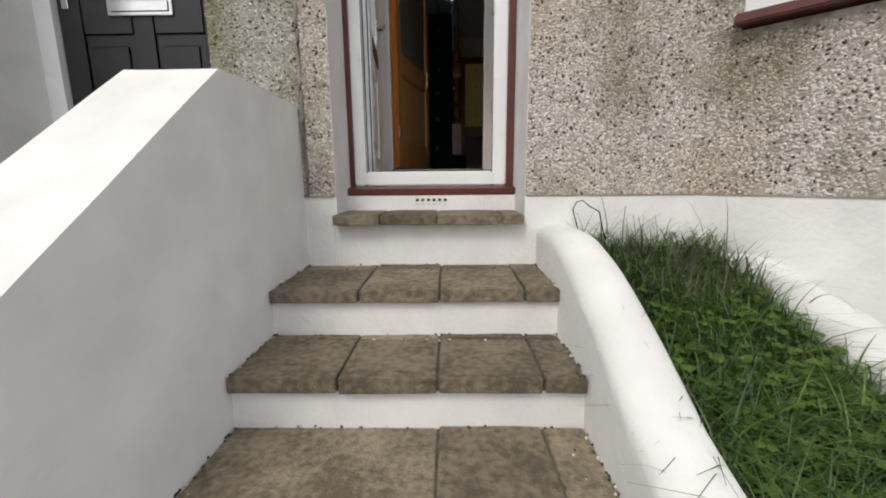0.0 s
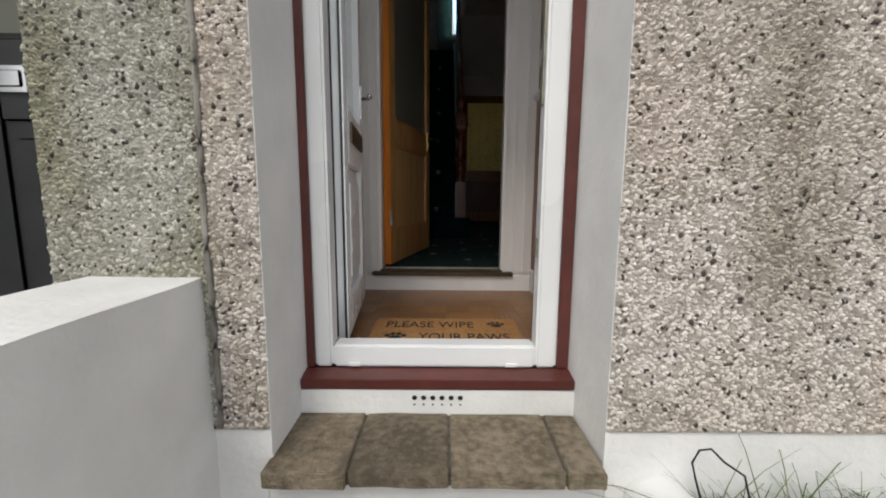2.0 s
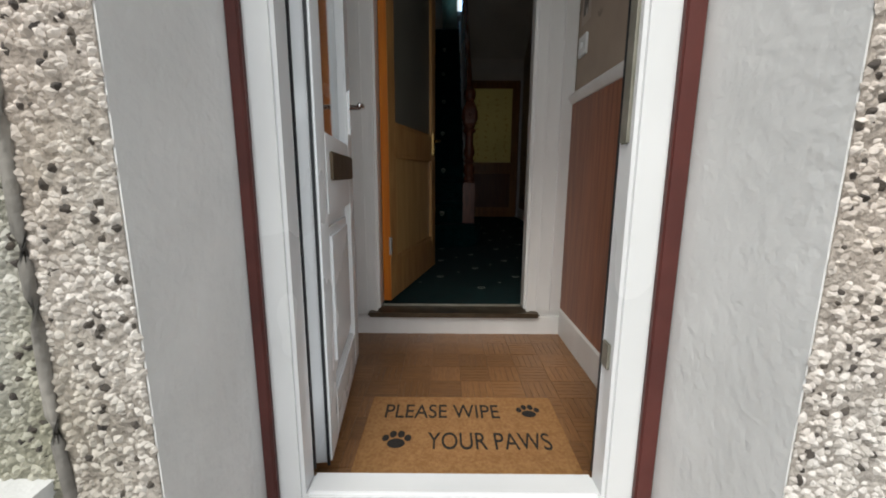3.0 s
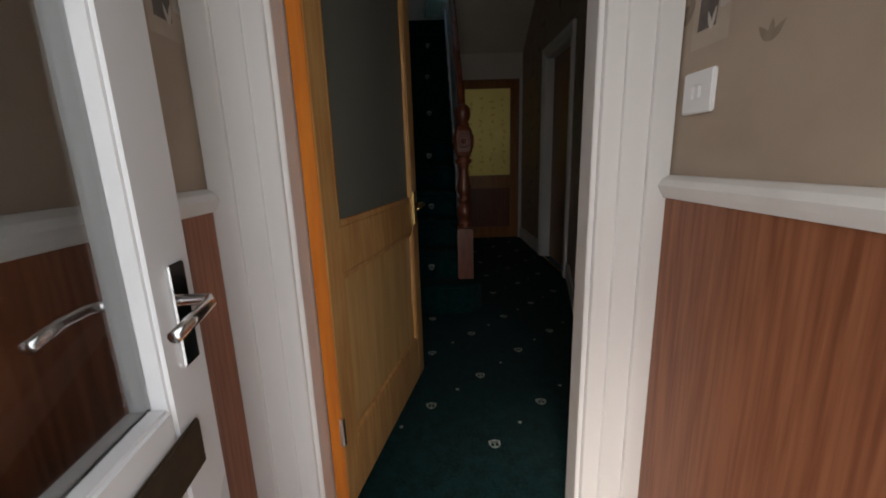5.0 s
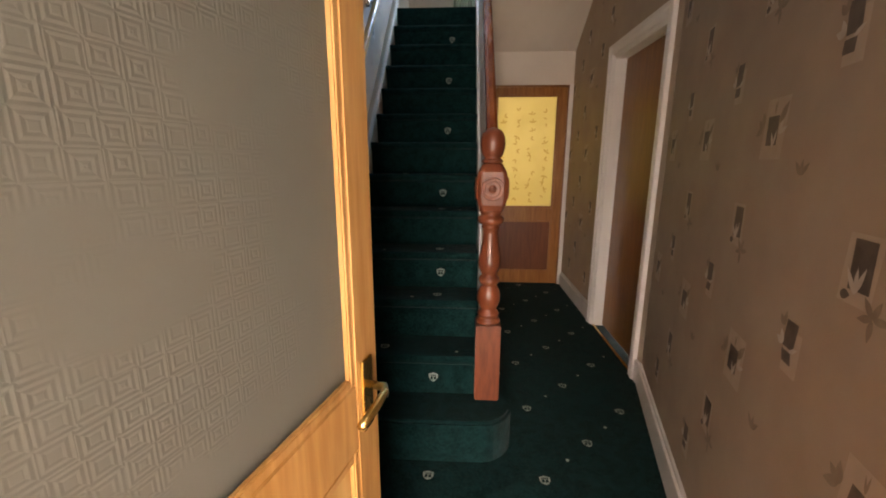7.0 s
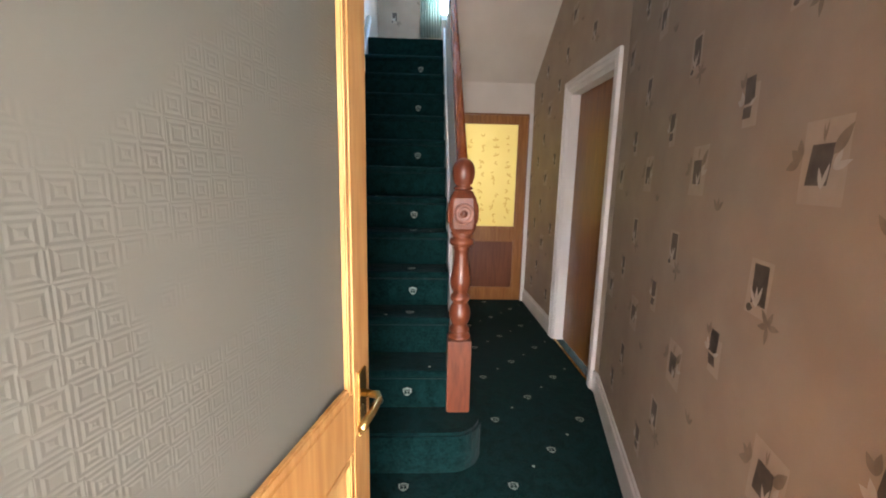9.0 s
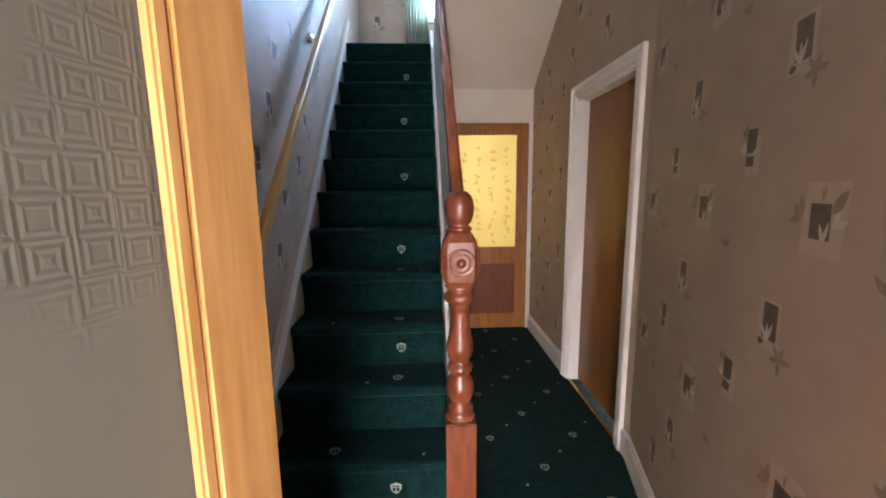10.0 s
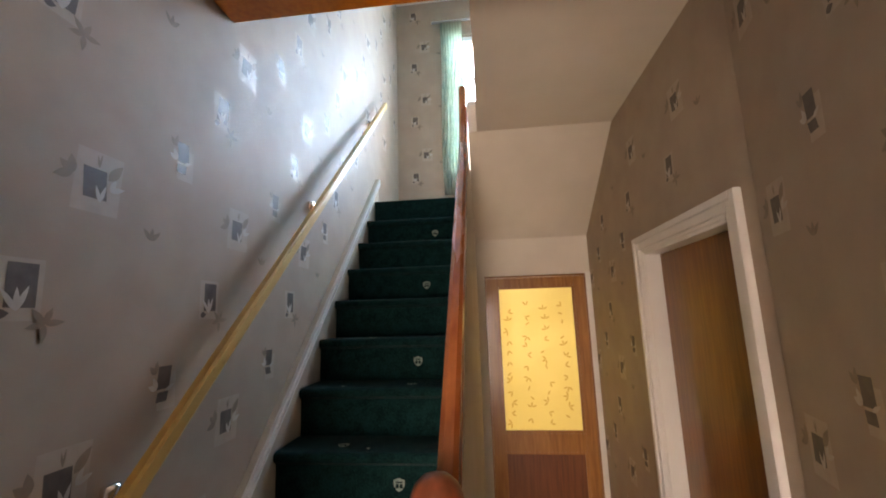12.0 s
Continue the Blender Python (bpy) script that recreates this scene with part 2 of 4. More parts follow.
M_AMBER_LEAF = glass("dark_amber_glass", (0.66, 0.50, 0.19), 0.3, translucent=0.8)


# ---- mesh building ----
def cuboid(bm, x0, x1, y0, y1, z0, z1, mi=0):
    vs = [bm.verts.new(c) for c in ((x0, y0, z0), (x1, y0, z0), (x1, y1, z0), (x0, y1, z0), (x0, y0, z1), (x1, y0, z1), (x1, y1, z1), (x0, y1, z1))]
    for f in ((3, 2, 1, 0), (4, 5, 6, 7), (0, 1, 5, 4), (1, 2, 6, 5), (2, 3, 7, 6), (3, 0, 4, 7)):
        bm.faces.new([vs[i] for i in f]).material_index = mi


def prism(bm, pts, axis, a, b, mi=0):
    """A polygon in the plane across axis, drawn out from a to b."""
    def place(p, d):
        return {"x": (d, p[0], p[1]), "y": (p[0], d, p[1]), "z": (p[0], p[1], d)}[axis]
    lo, hi = [bm.verts.new(place(p, a)) for p in pts], [bm.verts.new(place(p, b)) for p in pts]
    bm.faces.new(lo).material_index = mi
    bm.faces.new(hi[::-1]).material_index = mi
    for i in range(len(pts)):
        j = (i + 1) % len(pts)
        bm.faces.new((lo[i], hi[i], hi[j], lo[j])).material_index = mi


def done(name, bm, mats, parent=None, bevel=0.0, smooth=False, m=None):
    bmesh.ops.recalc_face_normals(bm, faces=bm.faces)
    if bevel:
        edges = [e for e in bm.edges if len(e.link_faces) == 2 and e.calc_face_angle(0) > 0.6]
        bmesh.ops.bevel(bm, geom=edges, offset=bevel, segments=2, affect="EDGES", clamp_overlap=True)
    me = bpy.data.meshes.new(name)
    bm.to_mesh(me)
    bm.free()
    for k in mats if isinstance(mats, (list, tuple)) else [mats]:
        me.materials.append(k)
    if smooth:
        for p in me.polygons:
            p.use_smooth = True
    ob = new(name, me)
    if parent:
        ob.parent = parent
    if m:
        ob.matrix_basis = m
    return ob


def boxes(name, mats, *dims, parent=None, bevel=0.0, m=None):
    bm = bmesh.new()
    for d in dims:
        cuboid(bm, *d)
    return done(name, bm, mats, parent, bevel, m=m)


def polys(name, mats, pts, axis, a, b, parent=None, bevel=0.0, m=None):
    bm = bmesh.new()
    prism(bm, pts, axis, a, b)
    return done(name, bm, mats, parent, bevel, m=m)


def lathe(bm, profile, cx, cy, n=24, squash=1.0):
    rings = [[bm.verts.new((cx + r * math.cos(2 * math.pi * i / n), cy + r * squash * math.sin(2 * math.pi * i / n), z)) for i in range(n)] for r, z in profile]
    for a, b in zip(rings, rings[1:]):
        for i in range(n):
            bm.faces.new((a[i], a[(i + 1) % n], b[(i + 1) % n], b[i]))
    bm.faces.new(rings[0][::-1])
    bm.faces.new(rings[-1])


def tube(bm, pts, r, n=10):
    """A round bar along the points."""
    rings = []
    for i, p in enumerate(pts):
        a, b = Vector(pts[max(0, i - 1)]), Vector(pts[min(len(pts) - 1, i + 1)])
        q = (b - a).to_track_quat("Z", "Y")
        rings.append([bm.verts.new(Vector(p) + q @ Vector((r * math.cos(2 * math.pi * k / n), r * math.sin(2 * math.pi * k / n), 0))) for k in range(n)])
    for a, b in zip(rings, rings[1:]):
        for k in range(n):
            bm.faces.new((a[k], a[(k + 1) % n], b[(k + 1) % n], b[k]))
    bm.faces.new(rings[0][::-1])
    bm.faces.new(rings[-1])


def thing(name, label, category, x=0, y=0, z=0, group=""):
    ob = new(name)
    ob.location = (x, y, z)
    ob.empty_display_size = 0.05
    return tagged(ob, label, category, group)


def structure(ob, label):
    return tagged(ob, label, kind="structure")

# ---- levels and lines of the plan ----
HALL, PORCH = 0.15, 0.03
XL, XR, YEND = -0.41, 1.305, 5.60
CEIL = 3.06
STEPS, RISE, GOING, FIRST = 13, 0.2038, 0.2017, 2.88
BEND = (1.30, 3.57)          # where the slanting wall of the hall turns straight
SLANT = (0.692, 1.262)

# ---- large structure: front of the house ----
F = -0.22
front = boxes("wall_front", M_BED, (-0.369, -0.2475, F, 0.30, 0.005, 4.2), (0.5985, 1.34, F, 0.30, 0.005, 4.2), (-0.2475, 0.5985, F, 0.30, 2.2, 4.2),
              (-3.4, -1.82, F, 0.30, 0.005, 4.2), (-1.82, -0.745, F, 0.30, 2.2, 4.2))
structure(boxes("wall_front_neighbour", M_BED_OLD, (-0.745, -0.3695, F, 0.30, 0.005, 4.2)), "greenish weathered pebbledash of the neighbouring house")
structure(front, "grey-brown pebbledashed front wall above a white plinth")
plinth = boxes("trim_plinth", M_WHITE, (-0.745, -0.262, F + 0.006, 0.30, -1.3, 0.004), (0.606, 1.34, F + 0.006, 0.30, -1.3, 0.004), (-0.262, 0.606, F + 0.012, -0.01, -1.3, -0.115),
               (-3.4, -0.745, F + 0.006, 0.30, -1.3, -0.35))
structure(plinth, "white painted smooth plinth under the pebbledash")
# splayed bay to the right of the door
bayline = [(1.34, F), (2.15, F - 0.81), (3.6, F - 0.81), (3.6, 0.3), (1.34, 0.3)]
bay = polys("wall_bay", M_BED, bayline, "z", 0.005, 0.645)
structure(bay, "pebbledashed wall of the splayed bay window")
bayup = polys("wall_bay_upper", M_BED, bayline, "z", 2.05, 4.2)
structure(bayup, "pebbledashed wall above the bay window")
structure(polys("trim_bay_plinth", M_WHITE, [(1.34, F + 0.006), (2.153, F - 0.803), (3.6, F - 0.803), (3.6, 0.3), (1.34, 0.3)], "z", -1.3, 0.004), "white painted plinth of the bay")
structure(polys("wall_bay_pier", M_BED, [(1.341, F), (1.413, F - 0.072), (1.413, 0.3), (1.341, 0.3)], "z", 0.646, 2.049), "pebbledashed pier beside the bay window")
bay_room = polys("wall_bay_back", M_PLASTER, [(1.75, 0.28), (3.6, 0.28), (3.6, 0.2), (1.75, 0.2)], "z", 0.6, 2.05)
structure(bay_room, "pale wall inside the bay")
# smooth white reveals beside the door frame
reveal = bmesh.new()
prism(reveal, [(-0.262, F + 0.002), (-0.245, F + 0.002), (-0.247, 0.10), (-0.262, 0.10)], "z", -0.115, 2.2)
prism(reveal, [(0.606, F + 0.002), (0.596, F + 0.002), (0.585, 0.10), (0.606, 0.10)], "z", -0.115, 2.2)
structure(done("trim_reveal", reveal, M_WHITE), "smooth white painted reveals of the front door")
structure(boxes("trim_under_sill", M_WHITE, (-0.255, 0.595, -0.004, 0.30, -0.115, 0.0)), "white painted strip under the door sill")
# path, ground
structure(boxes("ground", M_CEMENT, (-300, 300, -300, 300, -1.06, -0.98)), "grey concrete ground in front of the house")

# front steps: white risers with stone slabs
TREADS = ((-0.305, -0.645), (-0.475, -0.955), (-0.64, -1.205), (-0.81, -1.47))
back = F + 0.012
steps = bmesh.new()
for z, y in TREADS:
    cuboid(steps, -0.40, 0.66, y + 0.025, back - 0.001, -1.0, z - 0.045)
    back = y + 0.025
front_steps = structure(done("trim_step_risers", steps, M_WHITE), "white painted masonry risers of the front steps")

# white side wall towards the neighbour
lw = bmesh.new()
prism(lw, [(F + 0.02, -1.1), (F + 0.02, 0.395), (-0.82, 0.395), (-2.6, -0.92), (-2.6, -1.1)], "x", -0.655, -0.387)
bmesh.ops.subdivide_edges(lw, edges=lw.edges[:], cuts=14, use_grid_fill=True)
for v in lw.verts:
    v.co += 0.004 * noise.noise_vector(v.co * 4.0) + 0.0012 * noise.noise_vector(v.co * 14.0)
structure(done("wall_steps_side", lw, M_WHITE, bevel=0.0, smooth=False), "thick white painted garden wall with worn sloping top")


def kerb_wall(name, x, half, line, label):
    """A low rounded rendered wall that follows (y, z) crest points."""
    bm = bmesh.new()
    rings = []
    pts = []
    for (y0, z0), (y1, z1) in zip(line, line[1:]):
        for i in range(12):
            pts.append((y0 + (y1 - y0) * i / 12, z0 + (z1 - z0) * i / 12))
    pts.append(line[-1])
    for k, (y, z) in enumerate(pts):
        zz = sum(pts[max(0, min(len(pts) - 1, k + d))][1] for d in range(-4, 5)) / 9
        ring = [(x - half, -1.1)]
        ring += [(x - half * math.cos(math.pi * i / 10), zz - half * 0.75 + half * 0.75 * math.sin(math.pi * i / 10)) for i in range(11)]
        ring += [(x + half, -1.1)]
        rings.append([bm.verts.new(Vector((a, y, b)) + 0.006 * noise.noise_vector((a * 5, y * 5, b * 5))) for a, b in ring])
    for a, b in zip(rings, rings[1:]):
        for i in range(len(a) - 1):
            bm.faces.new((a[i], a[i + 1], b[i + 1], b[i]))
    bm.faces.new(rings[0])
    bm.faces.new(rings[-1][::-1])
    return structure(done(name, bm, M_WHITE, smooth=True), label)


kerb_wall("wall_planter_side", 0.738, 0.088, [(F + 0.02, -0.115), (-0.60, -0.115), (-1.2, -0.40), (-2.2, -0.90)], "low rounded white rendered wall beside the steps")
kerb_wall("wall_planter_far", 1.52, 0.12, [(-0.25, -0.20), (-0.9, -0.375), (-1.6, -0.58), (-2.4, -0.83)], "low rounded white rendered wall beyond the grass")
bed = bmesh.new()
prism(bed, [(F + 0.02, -1.1), (F + 0.02, -0.22), (-0.7, -0.393), (-2.2, -0.933), (-2.2, -1.1)], "x", 0.80, 1.62)
structure(done("ground_planter_bed", bed, M_SOIL), "dark soil of the planted bed")

# ---- large structure: porch ----
structure(boxes("floor_porch_base", M_PARQ, (-0.5, 0.85, 0.10, 1.2, -0.1, PORCH - 0.006)), "porch subfloor")
structure(boxes("wall_porch_left", M_PAPER, (-0.5, -0.375, 0.30, 1.2, -0.1, 2.5), (-0.5, -0.262, 0.10, 0.30, -0.1, 2.5)), "beige papered porch wall")
structure(boxes("wall_porch_right", M_PAPER, (0.72, 0.85, 0.30, 1.2, -0.1, 2.5), (0.606, 0.85, 0.10, 0.30, -0.1, 2.5)), "beige papered porch wall")
structure(boxes("ceiling_porch", M_PLASTER, (-0.5, 0.85, 0.0, 1.2, 2.5, 2.6)), "white porch ceiling")
structure(boxes("wall_inner", M_GLOSS, (-0.5, -0.20, 1.2, 1.262, -0.1, CEIL), (0.55, 0.85, 1.2, 1.262, -0.1, CEIL), (-0.20, 0.55, 1.2, 1.262, 2.18, CEIL)), "white wall between porch and hall")
# inner door lining, architrave with grooves, step and threshold
trim = bmesh.new()
for x0, x1 in ((-0.20, -0.178), (0.528, 0.55)):
    cuboid(trim, x0, x1, 1.19, 1.265, HALL, 2.18)
cuboid(trim, -0.178, 0.528, 1.19, 1.265, 2.155, 2.18)
cuboid(trim, -0.20, -0.179, 1.2655, 1.31, HALL, 2.18)
for s, e in ((-1, -0.19), (1, 0.54)):
    for a, b, p in ((0.0, 0.015, 0.026), (0.015, 0.05, 0.016), (0.05, 0.062, 0.022), (0.062, 0.115, 0.014), (0.115, 0.13, 0.024), (0.13, 0.175, 0.012)):
        x0, x1 = sorted((e + s * a, e + s * b))
        cuboid(trim, x0, x1, 1.199 - p, 1.199, 0.14, 2.25)
structure(done("door_frame_inner", trim, M_GLOSS, bevel=0.002), "white gloss painted door lining with moulded architrave")
structure(boxes("trim_porch_riser", M_GLOSS, (-0.375, 0.72, 1.165, 1.199, PORCH - 0.01, 0.118), bevel=0.004), "white painted riser board at the hall threshold")
structure(boxes("trim_threshold_nosing", M_DARKMETAL, (-0.235, 0.60, 1.135, 1.2615, 0.120, 0.142), bevel=0.009), "dark wooden threshold nosing with metal edge")
structure(boxes("trim_threshold_strip", M_ZINC, (-0.178, 0.528, 1.248, 1.261, 0.143, 0.153), bevel=0.003), "narrow dull metal carpet strip at the threshold")

# ---- large structure: hall, stairwell, half landing ----
structure(boxes("floor_hall", M_CARPET, (XL - 0.1, XR + 0.3, 1.262, YEND + 0.1, 0.0, HALL)), "dark green carpet with small pale shield motifs")
structure(boxes("wall_left", M_PAPER, (XL - 0.12, XL, 1.262, 6.45, 0.0, 5.45)), "beige wallpaper with leaf motifs on the stair wall")
rw = bmesh.new()
prism(rw, [SLANT, BEND, (BEND[0] + 0.2, BEND[1]), (BEND[0] + 0.2, SLANT[1])], "z", 0.0, CEIL)
structure(done("wall_right_slant", rw, M_PAPER), "beige wallpaper with leaf motifs on the hall wall")
structure(boxes("wall_right", M_PAPER, (XR, XR + 0.2, BEND[1] + 0.001, 3.71, 0.0, 5.45), (XR, XR + 0.2, 4.49, 6.45, 0.0, 5.45), (XR, XR + 0.2, 3.71, 4.49, 2.19, 5.45)), "beige wallpaper with leaf motifs beside the flush door")
structure(boxes("wall_end", M_PLASTER, (0.30, 0.46, YEND, YEND + 0.1, 0.0, 2.7), (1.262, XR, YEND, YEND + 0.1, 0.0, 2.7), (0.46, 1.262, YEND, YEND + 0.1, 2.19, 2.7)), "off-white wall round the half-glazed door")
soffit = bmesh.new()
prism(soffit, [(YEND, 2.50), (4.74, CEIL), (4.74, CEIL + 0.22), (5.3, CEIL + 0.22), (YEND + 0.1, 2.75)], "x", 0.399, XR)
structure(done("ceiling_soffit", soffit, M_PLASTER), "off-white sloping soffit under the upper flight")
structure(boxes("ceiling_hall_rear", M_PLASTER, (0.46, XR, 3.52, 4.74, CEIL, CEIL + 0.22)), "off-white ceiling beside the stairwell")
structure(boxes("ceiling_hall_front", M_PLASTER, (XL, XR, 1.262, 3.40, CEIL, CEIL + 0.22)), "off-white hall ceiling")
beam = boxes("trim_stairwell_beam", M_ORANGE, (XL, XR, 3.40, 3.52, CEIL - 0.10, CEIL + 0.22), bevel=0.008)
structure(beam, "orange varnished timber across the stairwell")
structure(boxes("ceiling_upper", M_PLASTER, (XL - 0.1, XR + 0.2, 2.4, 6.5, 5.45, 5.55)), "off-white upper ceiling")
structure(boxes("wall_upper_back", M_PAPER, (XL - 0.1, XR + 0.2, 2.3, 2.4, CEIL + 0.22, 5.45)), "papered wall of the upper floor")
structure(boxes("wall_upper_right", M_PAPER, (XR, XR + 0.2, 2.4, BEND[1], CEIL + 0.001, 5.45)), "papered wall of the upper floor")
LW0, LW1, LS, LH = 0.16, 1.05, 3.36, 5.0
structure(boxes("wall_landing", M_PAPER, (XL, LW0, 6.30, 6.45, 2.5, 5.45), (LW1, XR, 6.30, 6.45, 2.5, 5.45), (LW0, LW1, 6.30, 6.45, 2.5, LS), (LW0, LW1, 6.30, 6.45, LH, 5.45)), "papered half-landing wall round the window")
# room behind the glazed door and close-off
structure(boxes("wall_back_room", M_PLASTER, (0.2, 0.3, YEND + 0.1, 7.6, 0.0, 2.5), (1.6, 1.7, YEND + 0.1, 7.6, 0.0, 2.5), (0.2, 1.7, 7.6, 7.7, 0.0, 2.5), (0.2, 1.7, YEND + 0.1, 7.7, 2.4, 2.5), (0.2, 1.7, YEND + 0.1, 7.7, 0.0, 0.1)), "pale walls of the room behind the glazed door")

# ---- staircase: carpeted flight ----
stairs = thing("staircase", "straight staircase with dark green patterned carpet", "stairs", 0, FIRST, HALL)
SX0, SX1 = XL + 0.026, 0.325


def at_place(ob, parent):
    ob.parent = parent
    ob.matrix_parent_inverse = Matrix.Translation(parent.location).inverted()
    return ob


def tread_profile(k):
    y, z = FIRST + GOING * k, HALL + RISE * (k + 1)
    arc = [(y - 0.006 + 0.02 - 0.02 * math.cos(a), z - 0.02 + 0.02 * math.sin(a)) for a in (0.0, 0.4, 0.8, 1.2, 1.57)]
    return [(y + 0.022, z - RISE), (y + 0.018, z - 0.05), (y - 0.002, z - 0.035)] + arc + [(y + GOING + 0.024, z), (y + GOING + 0.024, z - RISE)]


for k in range(1, STEPS - 1):
    bm = bmesh.new()
    prism(bm, tread_profile(k), "x", SX0, SX1)
    at_place(done("step", bm, M_CARPET), stairs)
# bullnose first step round the newel
bm = bmesh.new()
outline = [(SX0, FIRST + GOING + 0.024), (SX0, FIRST), (0.26, FIRST)]
outline += [(0.32 + 0.155 * math.sin(a), FIRST + 0.155 - 0.155 * math.cos(a)) for a in [math.pi * i / 14 for i in range(1, 12)]] + [(0.42, FIRST + GOING + 0.1), (0.3, FIRST + GOING + 0.1)]
prism(bm, outline, "z", HALL, HALL + RISE)
at_place(done("step", bm, M_CARPET, bevel=0.016), stairs)
landing_z = HALL + RISE * STEPS
structure(boxes("floor_landing", M_CARPET, (XL, 0.345, FIRST + GOING * (STEPS - 1), 6.30, landing_z - 0.18, landing_z), (0.345, XR, YEND + 0.101, 6.30, landing_z - 0.18, landing_z)), "dark green carpeted half landing")
# wall string and outer string
for x0, x1, off in ((XL, SX0, 0.14),):
    bm = bmesh.new()
    y0, y1 = FIRST - 0.05, 5.42
    line = lambda y: y - FIRST + HALL + RISE + off
    prism(bm, [(y0, HALL), (y0, line(y0)), (y1, line(y1)), (y1, line(y1) - 0.32), (y0 + 0.35, HALL)], "x", x0, x1)
    # board below the capping is coloured darker to stand for its shade
    at_place(done("string_board", bm, M_GLOSS_SHADED, bevel=0.002), stairs)
    bm = bmesh.new()
    prism(bm, [(y0, line(y0) - 0.03), (y0, line(y0) - 0.004), (y1, line(y1) - 0.004), (y1, line(y1) - 0.03)], "x", x1, x1 + 0.014)
    prism(bm, [(y0, line(y0) - 0.045), (y0, line(y0) - 0.034), (y1, line(y1) - 0.034), (y1, line(y1) - 0.045)], "x", x1, x1 + 0.018)
    prism(bm, [(y0, line(y0) - 0.060), (y0, line(y0) - 0.049), (y1, line(y1) - 0.049), (y1, line(y1) - 0.060)], "x", x1, x1 + 0.014)
    at_place(done("string_capping", bm, M_GLOSS, bevel=0.002), stairs)
# boarded side of the stairs under the banister
bm = bmesh.new()
nose = lambda y: y - FIRST + HALL + RISE
prism(bm, [(3.16, HALL), (3.16, nose(3.16) + 0.74), (4.66, nose(4.66) + 0.74), (4.74, CEIL - 0.002), (YEND, 2.498), (YEND, HALL)], "x", 0.345, 0.398)
side = structure(done("wall_stair_side", bm, M_PLASTER), "off-white boarded side of the staircase")
bm = bmesh.new()
prism(bm, [(3.10, nose(3.10) - 0.2), (3.10, nose(3.10) + 0.10), (5.35, nose(5.35) + 0.10), (5.35, nose(5.35) - 0.2)], "x", 0.326, 0.344)
at_place(done("string_board", bm, M_GLOSS, bevel=0.003), stairs)

# ---- pine newel post and banister in dark red varnish ----
NX, NY, NB = 0.3625, 3.107, HALL + RISE
newel = thing("newel_post", "turned dark red varnished newel post with rosette and acorn finial", "post", NX, NY, NB)
at_place(boxes("base", M_MAHOG, (NX - 0.0565, NX + 0.0565, NY - 0.0565, NY + 0.0565, NB, NB + 0.375), bevel=0.005), newel)
prof = [(0.052, 0.375), (0.056, 0.383), (0.052, 0.394), (0.040, 0.40), (0.046, 0.408), (0.050, 0.418), (0.044, 0.43), (0.034, 0.438),
        (0.042, 0.455), (0.051, 0.478), (0.053, 0.50), (0.049, 0.525), (0.038, 0.548), (0.034, 0.556), (0.044, 0.566), (0.048, 0.578), (0.044, 0.59), (0.034, 0.60),
        (0.034, 0.607), (0.044, 0.625), (0.051, 0.65), (0.050, 0.672), (0.043, 0.70), (0.037, 0.74), (0.033, 0.785), (0.034, 0.812), (0.042, 0.818), (0.034, 0.827),
        (0.052, 0.835), (0.058, 0.846), (0.056, 0.862), (0.042, 0.870), (0.046, 0.882), (0.056, 0.892)]
bm = bmesh.new()
lathe(bm, [(r, NB + z) for r, z in prof], NX, NY)
at_place(done("turned_shaft", bm, M_MAHOG, smooth=True), newel)
# carved block with chamfered shoulders and a rosette on each face
bm = bmesh.new()
rings = []
for h, z in ((0.045, 0.888), (0.058, 0.915), (0.063, 0.95), (0.063, 1.02), (0.058, 1.055), (0.042, 1.085), (0.034, 1.09)):
    c = h * 0.72
    rings.append([bm.verts.new((NX + a, NY + b, NB + z)) for a, b in ((h, c), (c, h), (-c, h), (-h, c), (-h, -c), (-c, -h), (c, -h), (h, -c))])
for a, b in zip(rings, rings[1:]):
    for i in range(8):
        bm.faces.new((a[i], a[(i + 1) % 8], b[(i + 1) % 8], b[i]))
bm.faces.new(rings[0][::-1])
bm.faces.new(rings[-1])
at_place(done("carved_block", bm, M_MAHOG, bevel=0.003), newel)
for turn in (0, 90, 270):
    bm = bmesh.new()
    lathe(bm, [(0.050, 0.0), (0.050, 0.005), (0.044, 0.008), (0.040, 0.003), (0.033, 0.003), (0.030, 0.008), (0.024, 0.003), (0.013, 0.004), (0.011, 0.010), (0.004, 0.012)], 0, 0, 20)
    for v in bm.verts:
        r = math.hypot(v.co.x, v.co.y)
        if 0.02 < r < 0.042:
            v.co.z += 0.002 * math.sin(10 * math.atan2(v.co.y, v.co.x))
    ob = done("rosette", bm, M_MAHOG, smooth=True)
    ob.matrix_basis = Matrix.Translation((NX, NY, NB + 0.985)) @ pose(0, 0, 0, 0, 0, turn) @ pose(0, -0.0625, 0, 90, 0, 0)
    at_place(ob, newel)
bm = bmesh.new()
lathe(bm, [(0.034, NB + 1.088), (0.046, NB + 1.097), (0.040, NB + 1.106), (0.032, NB + 1.112), (0.042, NB + 1.122), (0.049, NB + 1.145), (0.0525, NB + 1.17), (0.050, NB + 1.195), (0.042, NB + 1.214), (0.027, NB + 1.228), (0.008, NB + 1.235)], NX, NY)
at_place(done("finial", bm, M_MAHOG, smooth=True), newel)

